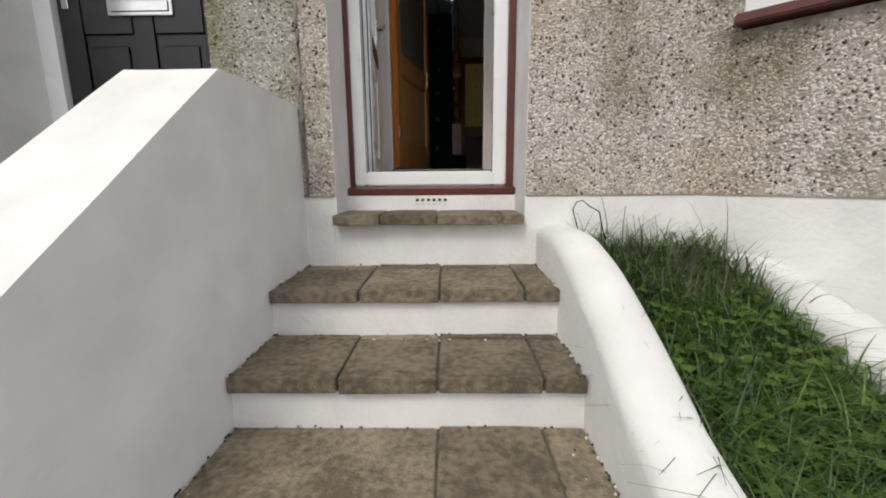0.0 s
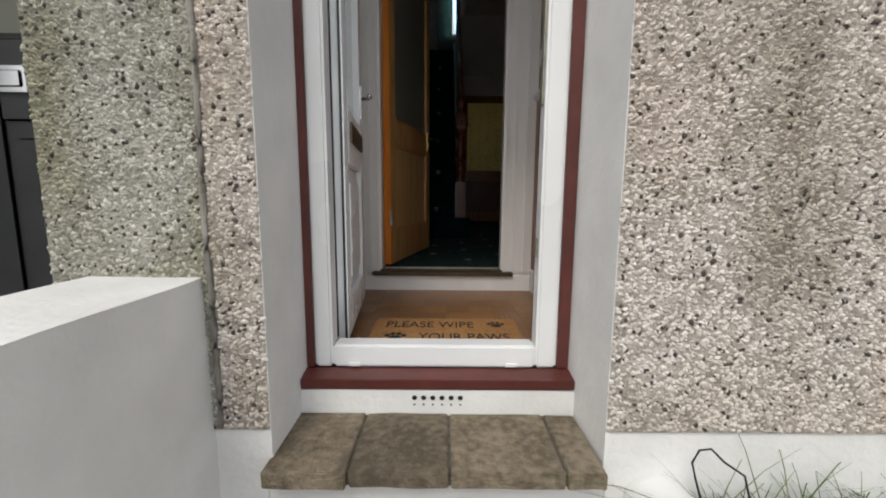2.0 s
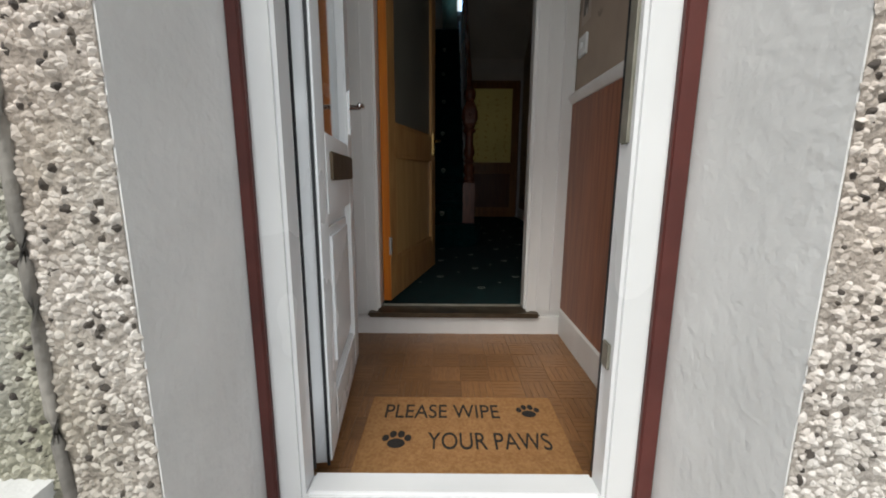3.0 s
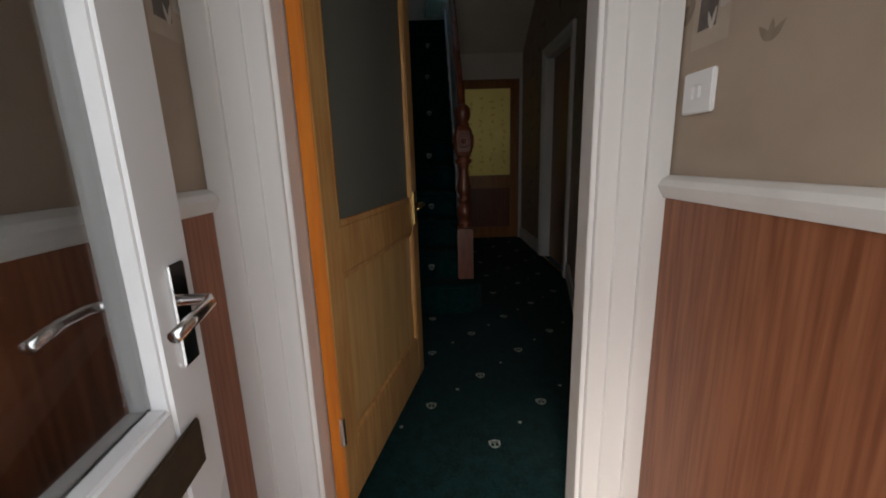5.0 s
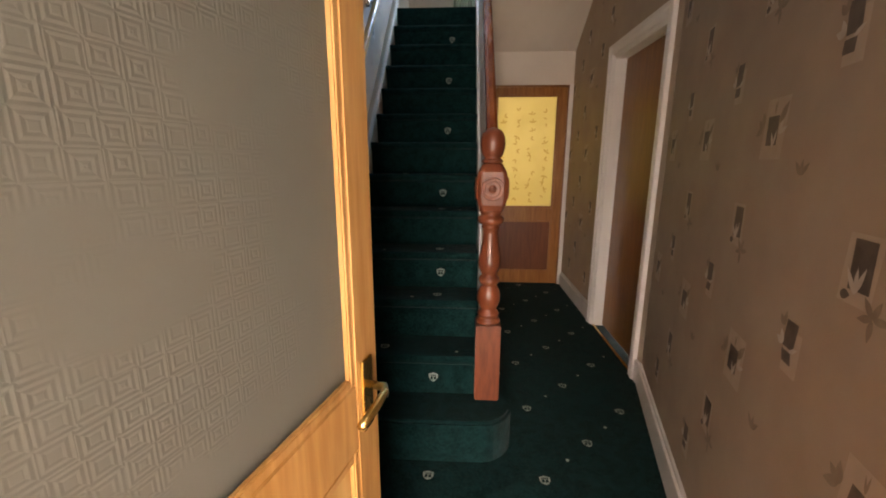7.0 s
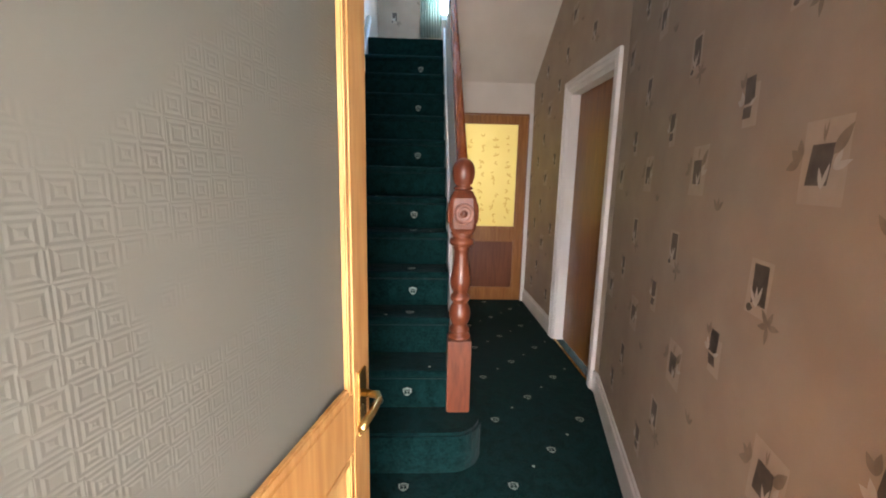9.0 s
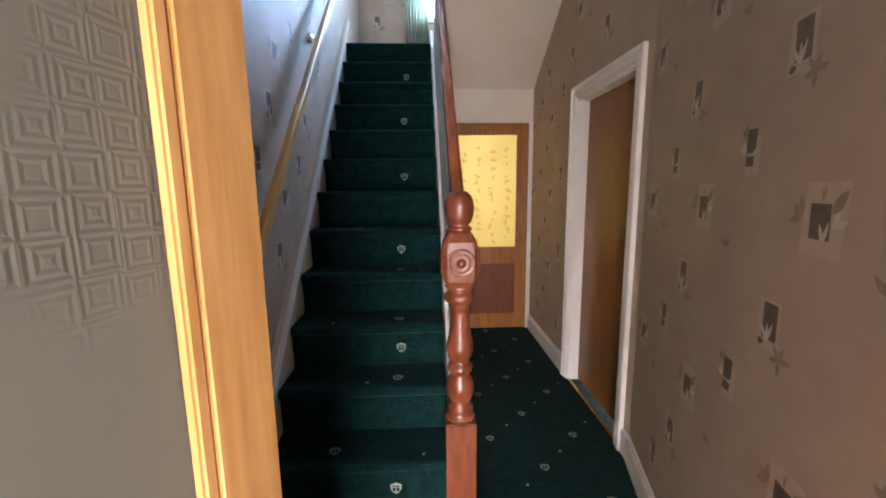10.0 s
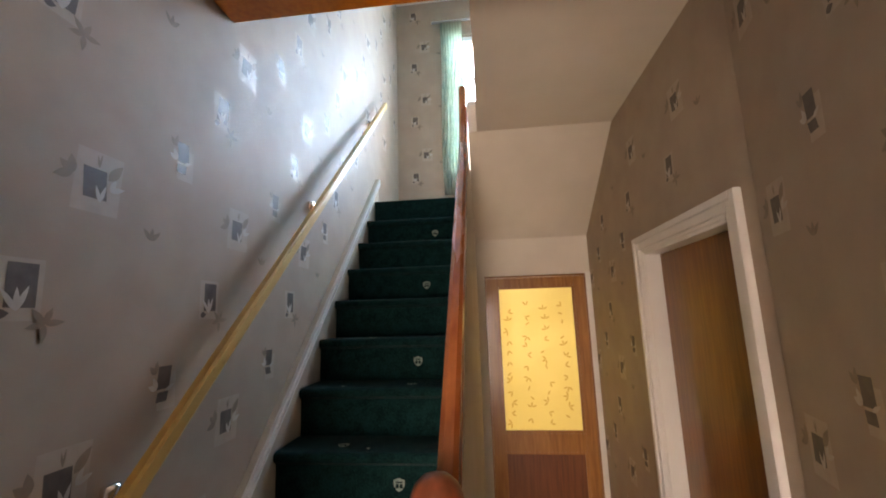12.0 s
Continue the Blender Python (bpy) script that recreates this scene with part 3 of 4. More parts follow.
banister = thing("banister", "dark red varnished wooden handrail rising from the newel", "handrail", NX, NY, NB + 1.0)
bm = bmesh.new()
section = [(-0.030, -0.03), (0.030, -0.03), (0.034, -0.012), (0.026, 0.002), (0.034, 0.014), (0.030, 0.03), (0.014, 0.04), (-0.014, 0.04), (-0.030, 0.03), (-0.034, 0.014), (-0.026, 0.002), (-0.034, -0.012)]
path = [(3.14, nose(3.14) + 0.80), (4.64, nose(4.64) + 0.80), (4.74, nose(4.74) + 0.86), (4.80, nose(4.80) + 0.98), (4.86, nose(4.86) + 1.10)]
rings = []
for i, (y, z) in enumerate(path):
    a, b = path[max(0, i - 1)], path[min(len(path) - 1, i + 1)]
    d = Vector((0, b[0] - a[0], b[1] - a[1])).normalized()
    up = Vector((0, -d.z, d.y))
    rings.append([bm.verts.new(Vector((0.3705 + u * 0.8, y, z)) + up * w) for u, w in section])
for a, b in zip(rings, rings[1:]):
    for i in range(len(section)):
        bm.faces.new((a[i], a[(i + 1) % 12], b[(i + 1) % 12], b[i]))
bm.faces.new(rings[0][::-1])
bm.faces.new(rings[-1])
at_place(done("rail", bm, M_BANISTER), banister)

rail2 = thing("landing_banister", "white balusters under a dark rail on the upper floor edge", "banister", 0.42, 4.2, CEIL + 0.22)
at_place(boxes("rail", M_MAHOG, (0.468, 0.518, 3.55, 4.88, CEIL + 1.02, CEIL + 1.07), bevel=0.012), rail2)
for i in range(12):
    y = 3.62 + i * 0.11
    at_place(boxes("baluster", M_GLOSS, (0.478, 0.508, y, y + 0.03, CEIL + 0.22, CEIL + 1.02), bevel=0.004), rail2)

# pine wall rail with brackets on the left wall
wr = thing("wall_handrail", "plain yellow pine handrail on metal brackets along the wall", "handrail", -0.345, 2.965, 1.33)
bm = bmesh.new()
a, b = Vector((-0.322, 2.96, 1.31)), Vector((-0.322, 5.42, 3.70))
d = (b - a).normalized()
up = Vector((0, -d.z, d.y))
ringsA = [[bm.verts.new(p + Vector((u, 0, 0)) + up * w) for u, w in ((-0.014, -0.021), (0.014, -0.021), (0.016, -0.016), (0.016, 0.014), (0.010, 0.022), (-0.010, 0.022), (-0.016, 0.014), (-0.016, -0.016))] for p in (a, b)]
for i in range(8):
    bm.faces.new((ringsA[0][i], ringsA[0][(i + 1) % 8], ringsA[1][(i + 1) % 8], ringsA[1][i]))
bm.faces.new(ringsA[0][::-1])
bm.faces.new(ringsA[1])
at_place(done("rail", bm, M_RAIL), wr)
for s in (0.10, 0.5, 0.9):
    p = a.lerp(b, s)
    bm = bmesh.new()
    tube(bm, [(XL, p.y, p.z - 0.05), (XL + 0.03, p.y, p.z - 0.055), (-0.345, p.y, p.z - 0.045), (-0.335, p.y, p.z - 0.02)], 0.007, 8)
    lathe(bm, [(0.022, p.z - 0.075), (0.022, p.z - 0.03)], XL + 0.004, p.y, 10, 1.0)
    at_place(done("bracket", bm, M_CHROME, smooth=True), wr)

# ---- doors ----
# flush door in the hall, in a white frame
fl = thing("flush_door", "closed brown varnished flush wooden door", "door", XR + 0.13, 4.1, HALL)
at_place(boxes("leaf", M_TEAK, (XR + 0.075, XR + 0.115, 3.735, 4.465, HALL + 0.012, 2.165), bevel=0.003), fl)
at_place(boxes("carpet_strip", M_BRASS, (XR - 0.004, XR + 0.014, 3.735, 4.465, HALL, HALL + 0.010), bevel=0.003), fl)
bm = bmesh.new()
for y0, y1 in ((3.71, 3.735), (4.465, 4.49)):
    cuboid(bm, XR - 0.004, XR + 0.2, y0, y1, HALL, 2.19)
cuboid(bm, XR - 0.004, XR + 0.2, 3.735, 4.465, 2.165, 2.19)
for a, b, p in ((0.0, 0.018, 0.012), (0.018, 0.055, 0.020), (0.055, 0.085, 0.027)):
    cuboid(bm, XR - p, XR - 0.0005, 3.722 - b, 3.722 - a, HALL, 2.178 + b)
    cuboid(bm, XR - p, XR - 0.0005, 4.478 + a, 4.478 + b, HALL, 2.178 + b)
    cuboid(bm, XR - p, XR - 0.0005, 3.722 - a, 4.478 + a, 2.178 + a, 2.178 + b)
structure(done("door_frame_hall", bm, M_GLOSS, bevel=0.003), "white gloss door frame with stepped architrave")


def glazed_leaf(parent, w, h, gz0, gz1, stile, wood, panel, pane, th=0.042, rail=0.11, bottom=0.2):
    """A half-glazed panelled door leaf in its own space: x along the leaf, z up."""
    parts = [boxes("stile", wood, (0, stile, 0, th, 0, h), parent=parent, bevel=0.003),
             boxes("stile", wood, (w - stile, w, 0, th, 0, h), parent=parent, bevel=0.003),
             boxes("top_rail", wood, (stile, w - stile, 0.001, th - 0.001, gz1, h), parent=parent, bevel=0.002),
             boxes("lock_rail", wood, (stile, w - stile, 0.001, th - 0.001, gz0 - rail, gz0), parent=parent, bevel=0.002),
             boxes("bottom_rail", wood, (stile, w - stile, 0.001, th - 0.001, 0, bottom), parent=parent, bevel=0.002)]
    bm = bmesh.new()
    for y0, y1 in ((0.002, 0.015), (th - 0.015, th - 0.002)):
        for z0, z1 in ((gz0, gz1), (bottom, gz0 - rail)):
            cuboid(bm, stile, stile + 0.016, y0, y1, z0, z1)
            cuboid(bm, w - stile - 0.016, w - stile, y0, y1, z0, z1)
            cuboid(bm, stile + 0.016, w - stile - 0.016, y0, y1, z0, z0 + 0.02)
            cuboid(bm, stile + 0.016, w - stile - 0.016, y0, y1, z1 - 0.02, z1)
    done("beading", bm, wood, parent, 0.003)
    boxes("panel", panel, (stile, w - stile, th / 2 - 0.005, th / 2 + 0.005, bottom, gz0 - rail), parent=parent)
    return boxes("pane", pane, (stile, w - stile, th / 2 - 0.003, th / 2 + 0.003, gz0, gz1), parent=parent)


def lever(parent, x, z, th, metal, side):
    """A lever handle on a long plate, standing out from both faces."""
    for s, y in ((-1, 0.0), (1, th)):
        boxes("handle_plate", metal, (x - 0.02, x + 0.02, min(y, y + s * 0.006), max(y, y + s * 0.006), z - 0.075, z + 0.075), parent=parent, bevel=0.002)
        bm = bmesh.new()
        tube(bm, [(x, y, z + 0.02), (x, y + s * 0.04, z + 0.02), (x + side * 0.02, y + s * 0.05, z + 0.02), (x + side * 0.06, y + s * 0.052, z + 0.018), (x + side * 0.11, y + s * 0.048, z + 0.010)], 0.0085, 10)
        done("handle", bm, metal, parent, smooth=True)


# end door with amber glass
end = thing("glazed_end_door", "closed varnished pine door with lit amber patterned glass", "door", 0.47, YEND - 0.012, HALL + 0.008)
glazed_leaf(end, 0.782, 2.015, 0.82, 1.945, 0.085, M_PINE_DARK, M_RED_PANEL, M_AMBER, rail=0.13, bottom=0.13)
bm = bmesh.new()
rnd = random.Random(3)
for k in range(48):
    x, z, t = 0.16 + 0.145 * (k % 4) + rnd.uniform(-0.012, 0.012), 0.89 + 0.078 * (k // 4) + 0.036 * (k % 2) + rnd.uniform(-0.01, 0.01), rnd.uniform(0, 6.3)
    for q in range(rnd.choice((1, 2, 3))):
        e = t + q * 1.1
        pts = [(0.0, 0.0), (0.014, 0.006), (0.03, 0.006), (0.042, 0.0), (0.03, -0.006), (0.014, -0.006)]
        bm.faces.new([bm.verts.new((x + u0 * math.cos(e) - w0 * math.sin(e), 0.0165 - 0.0001 * q, z + u0 * math.sin(e) + w0 * math.cos(e))) for u0, w0 in pts])
done("leaf_pattern", bm, M_AMBER_LEAF, end)
structure(boxes("door_frame_end", M_TEAK, (0.46, 0.469, YEND - 0.02, YEND + 0.1, HALL, 2.185), (1.253, 1.262, YEND - 0.02, YEND + 0.1, HALL, 2.185), (0.46, 1.262, YEND - 0.02, YEND + 0.1, 2.175, 2.19)), "dark wooden door lining")
structure(boxes("trim_end_architrave", M_GLOSS, (1.263, XR - 0.001, YEND - 0.02, YEND - 0.001, HALL, 2.2), bevel=0.003), "narrow white architrave")

# pine inner door, open into the hall
hx, hy, lx, ly = -0.134, 1.272, 0.07, 2.12
inner = thing("pine_inner_door", "open varnished pine door with obscure patterned glass", "door", hx, hy, HALL + 0.015)
inner.rotation_euler = (0, 0, math.atan2(ly - hy, lx - hx))
W = math.hypot(lx - hx, ly - hy)
glazed_leaf(inner, W, 1.98, 0.875, 1.87, 0.085, M_PINE, M_PINE_PANEL, M_OBSCURE, rail=0.135, bottom=0.2)
boxes("hinge_edge", M_ORANGE, (-0.004, -0.0005, 0.001, 0.041, 0, 1.98), parent=inner)
for z, y in ((1.495, 0.017), (1.15, 0.028), (0.70, 0.014), (0.36, 0.024)):
    bm = bmesh.new()
    prism(bm, [(y + 0.0065 * math.cos(a), z + 0.011 * math.sin(a)) for a in [2 * math.pi * i / 12 for i in range(12)]], "x", W - 0.001, W + 0.0006)
    done("knot", bm, M_KNOT, inner)
lever(inner, W - 0.05, 0.84, 0.042, M_BRASS, -1)
for z in (0.24, 1.70):
    boxes("hinge", M_CHROME, (-0.012, 0.004, -0.008, 0.004, z, z + 0.09), parent=inner, bevel=0.002)

# white front door, open against the porch wall
bm = bmesh.new()
for x0, x1 in ((-0.222, -0.165), (0.481, 0.548)):
    cuboid(bm, x0, x1, 0.06, 0.13, 0.045, 2.15)
cuboid(bm, -0.165, 0.481, 0.06, 0.13, 0.045, 0.119)
cuboid(bm, -0.165, 0.481, 0.06, 0.13, 2.09, 2.15)
structure(done("door_frame_front", bm, M_UPVC, bevel=0.008), "white plastic front door frame")
bm = bmesh.new()
for x0, x1 in ((-0.158, -0.153), (0.492, 0.497)):
    cuboid(bm, x0 - 0.01, x1 - 0.01, 0.131, 0.137, 0.12, 2.09)
structure(done("trim_door_seal", bm, M_BLACK), "black rubber door seals")
structure(boxes("trim_brown_frame", M_STAIN, (-0.2465, -0.2225, 0.055, 0.12, 0.046, 2.2), (0.5485, 0.5845, 0.055, 0.12, 0.046, 2.2), bevel=0.003), "brown painted timber round the door frame")
structure(polys("trim_brown_sill", M_STAIN, [(-0.005, 0.003), (-0.008, 0.034), (0.062, 0.0455), (0.062, 0.003)], "x", -0.252, 0.590, bevel=0.003), "brown painted timber door sill")
structure(boxes("trim_drip_caps", M_UPVC, (-0.115, -0.075, 0.053, 0.0605, 0.05, 0.062), (0.385, 0.425, 0.053, 0.0605, 0.05, 0.062), bevel=0.002), "small white drain caps on the door frame")

fd = thing("front_door", "open white plastic front door with clear glass and moulded panel", "door", -0.147, 0.205, 0.075)
fd.rotation_euler = (0, 0, math.atan2(0.635, -0.066))
FW = 0.636
bm = bmesh.new()
cuboid(bm, 0, 0.11, 0.0, 0.065, 0, 1.97)
cuboid(bm, FW - 0.11, FW, 0.0, 0.065, 0, 1.97)
for z0, z1 in ((0, 0.14), (0.62, 0.83), (1.86, 1.97)):
    cuboid(bm, 0.11, FW - 0.11, 0.0, 0.065, z0, z1)
done("leaf", bm, M_UPVC, fd, 0.006)
bm = bmesh.new()
cuboid(bm, 0.11, FW - 0.11, 0.018, 0.047, 0.14, 0.62)
for g, y in ((0.03, 0.012), (0.055, 0.004), (0.085, 0.010)):
    cuboid(bm, 0.11 + g, FW - 0.11 - g, y, 0.065 - y, 0.14 + g, 0.62 - g)
done("moulded_panel", bm, M_UPVC, fd, 0.006)
boxes("pane", M_GLASS, (0.11, FW - 0.11, 0.026, 0.038, 0.83, 1.86), parent=fd)
boxes("letter_plate", M_DARKMETAL, (0.157, FW - 0.066, -0.008, -0.0005, 0.71, 0.785), parent=fd, bevel=0.003)
lever(fd, FW - 0.05, 0.94, 0.065, M_CHROME, -1)
bm = bmesh.new()
for y in (0.004, 0.054):
    cuboid(bm, -0.006, -0.0005, y, y + 0.007, 0.0, 1.97)
done("edge_seal", bm, M_BLACK, fd)
for z in (0.16, 0.84, 1.66):
    boxes("hinge", M_UPVC, (-0.070, -0.0005, 0.040, 0.052, z, z + 0.07), parent=fd, bevel=0.004)
bm = bmesh.new()
cuboid(bm, FW + 0.0005, FW + 0.004, 0.02, 0.04, 0.1, 1.9)
done("lock_strip", bm, M_CHROME, fd)
# strike plates on the frame
keep = thing("strike_plate", "dull grey metal lock keeps on the white door frame", "lock keep", 0.480, 0.128, 1.0)
for z0, z1 in ((0.86, 1.24), (0.40, 0.46)):
    at_place(boxes("keep", M_ZINC, (0.4745, 0.4805, 0.078, 0.112, z0, z1), bevel=0.003), keep)

# black neighbour door
nd = thing("neighbour_door", "closed black panelled front door with chrome letter plate", "door", -1.72, 0.17, -0.33)
DW, DH = 0.86, 2.36
bm = bmesh.new()
cuboid(bm, 0, DW, 0.01, 0.05, 0, DH)
for x0, x1 in ((0, 0.12), (0.375, 0.485), (DW - 0.12, DW)):
    cuboid(bm, x0, x1, 0, 0.01, 0, DH)
for z0, z1 in ((0, 0.2), (1.15, 1.40), (DH - 0.12, DH)):
    cuboid(bm, 0.12, 0.375, 0, 0.01, z0, z1)
    cuboid(bm, 0.485, DW - 0.12, 0, 0.01, z0, z1)
for x0, x1 in ((0.155, 0.34), (0.52, DW - 0.155)):
    cuboid(bm, x0, x1, 0.002, 0.012, 0.235, 1.095)
done("leaf", bm, M_BLACK, nd, 0.005)
for x0, x1 in ((0.14, 0.355), (0.505, DW - 0.14)):
    boxes("pane", M_OBSCURE, (x0, x1, 0.004, 0.0098, 1.415, DH - 0.14), parent=nd)
bm = bmesh.new()
cuboid(bm, 0.265, 0.595, -0.014, -0.0005, 1.235, 1.315)
cuboid(bm, 0.28, 0.58, -0.02, -0.014, 1.25, 1.30)
done("letter_plate", bm, M_CHROME, nd, 0.004)
boxes("handle_plate", M_CHROME, (0.03, 0.065, -0.01, -0.0005, 1.27, 1.50), parent=nd, bevel=0.003)
bm = bmesh.new()
tube(bm, [(0.048, -0.005, 1.42), (0.048, -0.05, 1.42), (0.09, -0.055, 1.42), (0.15, -0.05, 1.42)], 0.01)
done("handle", bm, M_CHROME, nd, smooth=True)
structure(boxes("door_frame_neighbour", M_UPVC, (-1.82, -1.725, 0.14, 0.28, -0.35, 2.2), (-0.855, -0.745, 0.14, 0.28, -0.35, 2.2), (-1.725, -0.855, 0.14, 0.28, 2.04, 2.2)), "white frame of the neighbouring door")
structure(boxes("wall_neighbour_back", M_BLACK, (-1.82, -0.745, 0.281, 0.30, -0.35, 2.2)), "dark backing behind the neighbouring door")
structure(boxes("wall_neighbour_reveal", M_WHITE, (-1.86, -1.815, F - 0.012, 0.139, -0.35, 2.2), (-2.9, -1.861, F - 0.30, F - 0.002, -1.0, 2.4)), "white painted pier beside the neighbouring door")
structure(boxes("floor_neighbour_step", M_CEMENT, (-1.82, -0.66, -0.9, 0.14, -1.0, -0.345)), "concrete step at the neighbouring door")

# bay window: white frame and brown sill on the splayed side
bw = thing("bay_window", "white plastic framed window over a brown painted sill", "window", 1.775, F - 0.435, 0.645)
bw.rotation_euler = (0, 0, radians(-45))
boxes("sill", M_STAIN, (-0.53, 0.60, -0.06, 0.09, 0.012, 0.05), parent=bw, bevel=0.006)
bm = bmesh.new()
for x0, x1 in ((-0.51, -0.46), (0.02, 0.10), (0.49, 0.57)):
    cuboid(bm, x0, x1, -0.01, 0.06, 0.051, 1.45)
for z0, z1 in ((0.051, 0.13), (1.37, 1.45)):
    cuboid(bm, -0.46, 0.02, -0.01, 0.06, z0, z1)
    cuboid(bm, 0.10, 0.49, -0.01, 0.06, z0, z1)
done("frame", bm, M_UPVC, bw, 0.006)
bm = bmesh.new()
for x0, x1 in ((-0.46, 0.02), (0.10, 0.49)):
    cuboid(bm, x0, x0 + 0.045, -0.022, 0.05, 0.131, 1.369)
    cuboid(bm, x1 - 0.045, x1, -0.022, 0.05, 0.131, 1.369)
    cuboid(bm, x0 + 0.045, x1 - 0.045, -0.022, 0.05, 0.131, 0.176)
    cuboid(bm, x0 + 0.045, x1 - 0.045, -0.022, 0.05, 1.324, 1.369)
done("sash", bm, M_UPVC, bw, 0.006)
boxes("pane", M_GLASS, (-0.415, -0.025, 0.015, 0.022, 0.177, 1.323), (0.145, 0.445, 0.015, 0.022, 0.177, 1.323), parent=bw)
boxes("curtain", M_CURTAIN, (-0.46, 0.49, 0.09, 0.10, 0.06, 1.4), parent=bw)

# half-landing window with curtain
lwin = thing("landing_window", "tall white framed window on the half landing", "window", 0.6, 6.36, LS)
bm = bmesh.new()
for x0, x1 in ((LW0, LW0 + 0.06), (0.58, 0.63), (LW1 - 0.06, LW1)):
    cuboid(bm, x0, x1, 6.34, 6.40, LS, LH)
for z0, z1 in ((LS, LS + 0.06), (4.45, 4.50), (LH - 0.06, LH)):
    cuboid(bm, LW0 + 0.06, 0.58, 6.34, 6.40, z0, z1)
    cuboid(bm, 0.63, LW1 - 0.06, 6.34, 6.40, z0, z1)
at_place(done("frame", bm, M_UPVC, bevel=0.006), lwin)
pane = at_place(boxes("pane", M_GLASS, (LW0 + 0.06, 0.58, 6.366, 6.372, LS + 0.06, LH - 0.06)), lwin)
pane.visible_shadow = False
at_place(boxes("sill", M_GLOSS, (LW0 - 0.04, LW1 + 0.04, 6.26, 6.34, LS - 0.03, LS - 0.001), bevel=0.006), lwin)
cur = thing("curtain", "pale green patterned curtain hanging beside the landing window", "curtain", 0.18, 6.24, 5.1)
bm = bmesh.new()
rows = [[bm.verts.new((0.09 + 0.24 * i / 36 + 0.01 * math.sin(z * 3), 6.235 + 0.018 * math.sin(i * 1.35 + 0.3 * math.sin(z * 2)), z)) for i in range(37)] for z in [3.12 + 0.2 * k for k in range(11)]]
for a, b in zip(rows, rows[1:]):
    for i in range(36):
        bm.faces.new((a[i], a[i + 1], b[i + 1], b[i]))
bmesh.ops.solidify(bm, geom=bm.faces[:], thickness=0.003)
at_place(done("cloth", bm, M_CURTAIN, smooth=True), cur)
bm = bmesh.new()
tube(bm, [(0.0, 6.235, 5.13), (1.2, 6.235, 5.13)], 0.012)
at_place(done("pole", bm, M_GLOSS, smooth=True), cur)

# ---- skirtings, dado, panelling ----
def along(p, q, off, depth):
    d = (Vector(q) - Vector(p)).normalized()
    n = Vector((-d.y, d.x))
    return [tuple(Vector(p) + n * off), tuple(Vector(q) + n * off), tuple(Vector(q) + n * (off + depth)), tuple(Vector(p) + n * (off + depth))]


sk = bmesh.new()
prism(sk, along(SLANT, BEND, 0.0, 0.018), "z", HALL, HALL + 0.125)
prism(sk, along(SLANT, BEND, 0.0, 0.010), "z", HALL + 0.125, HALL + 0.15)
cuboid(sk, XR - 0.018, XR, BEND[1], 3.634, HALL, HALL + 0.14)
cuboid(sk, XR - 0.018, XR, 4.566, YEND - 0.022, HALL, HALL + 0.125)
cuboid(sk, XR - 0.010, XR, 4.566, YEND - 0.022, HALL + 0.125, HALL + 0.15)
cuboid(sk, XL, XL + 0.018, 1.27, FIRST - 0.06, HALL, HALL + 0.14)
structure(done("baseboard_hall", sk, M_GLOSS, bevel=0.003), "white gloss skirting boards")
sk = bmesh.new()
cuboid(sk, 0.698, 0.7195, 0.301, 1.164, PORCH, PORCH + 0.13)
cuboid(sk, -0.3745, -0.355, 0.301, 1.164, PORCH, PORCH + 0.13)
structure(done("baseboard_porch", sk, M_GLOSS, bevel=0.004), "white gloss skirting boards")
for nm, x0, x1, s in (("wall_panelling_right", 0.708, 0.7195, -1), ("wall_panelling_left", -0.3745, -0.363, 1)):
    ob = structure(boxes(nm, M_PANEL, (x0, x1, 0.301, 1.185, PORCH + 0.13, 1.115)), "red-brown wood-grain panelling under the dado rail")
    bm = bmesh.new()
    xe = x0 if s < 0 else x1
    pts = [(0, 1.112), (0.012, 1.116), (0.02, 1.13), (0.026, 1.145), (0.018, 1.158), (0.006, 1.166), (0, 1.168)]
    prism(bm, [((0.7195 if s < 0 else -0.3745) + s * (0.004 + u * 1.1), z) for u, z in pts] + [(0.7195 if s < 0 else -0.3745, 1.168), (0.7195 if s < 0 else -0.3745, 1.112)], "y", 0.301, 1.186)
    structure(done("trim_dado", bm, M_GLOSS), "white gloss dado rail")
sw = thing("light_switch", "white plastic double light switch on the porch wall", "switch", 0.714, 1.12, 1.34)
at_place(boxes("plate", M_PHONE, (0.709, 0.7195, 1.064, 1.158, 1.297, 1.381), bevel=0.003), sw)
at_place(boxes("rocker", M_PHONE, (0.703, 0.7085, 1.095, 1.107, 1.325, 1.352), (0.703, 0.7085, 1.115, 1.127, 1.325, 1.352), bevel=0.002), sw)
sw2 = thing("wall_thermostat", "white plastic box on the papered hall wall", "thermostat", 0, 0, 0)
u = Vector((BEND[0] - SLANT[0], BEND[1] - SLANT[1])).normalized()
sw2.matrix_world = Matrix.Translation((SLANT[0] + u.x * 0.275, SLANT[1] + u.y * 0.275, 1.475)) @ pose(0, 0, 0, 0, 0, math.degrees(math.atan2(u.y, u.x)))
boxes("cover", M_PHONE, (-0.042, 0.042, 0.0005, 0.02, -0.037, 0.037), parent=sw2, bevel=0.005)

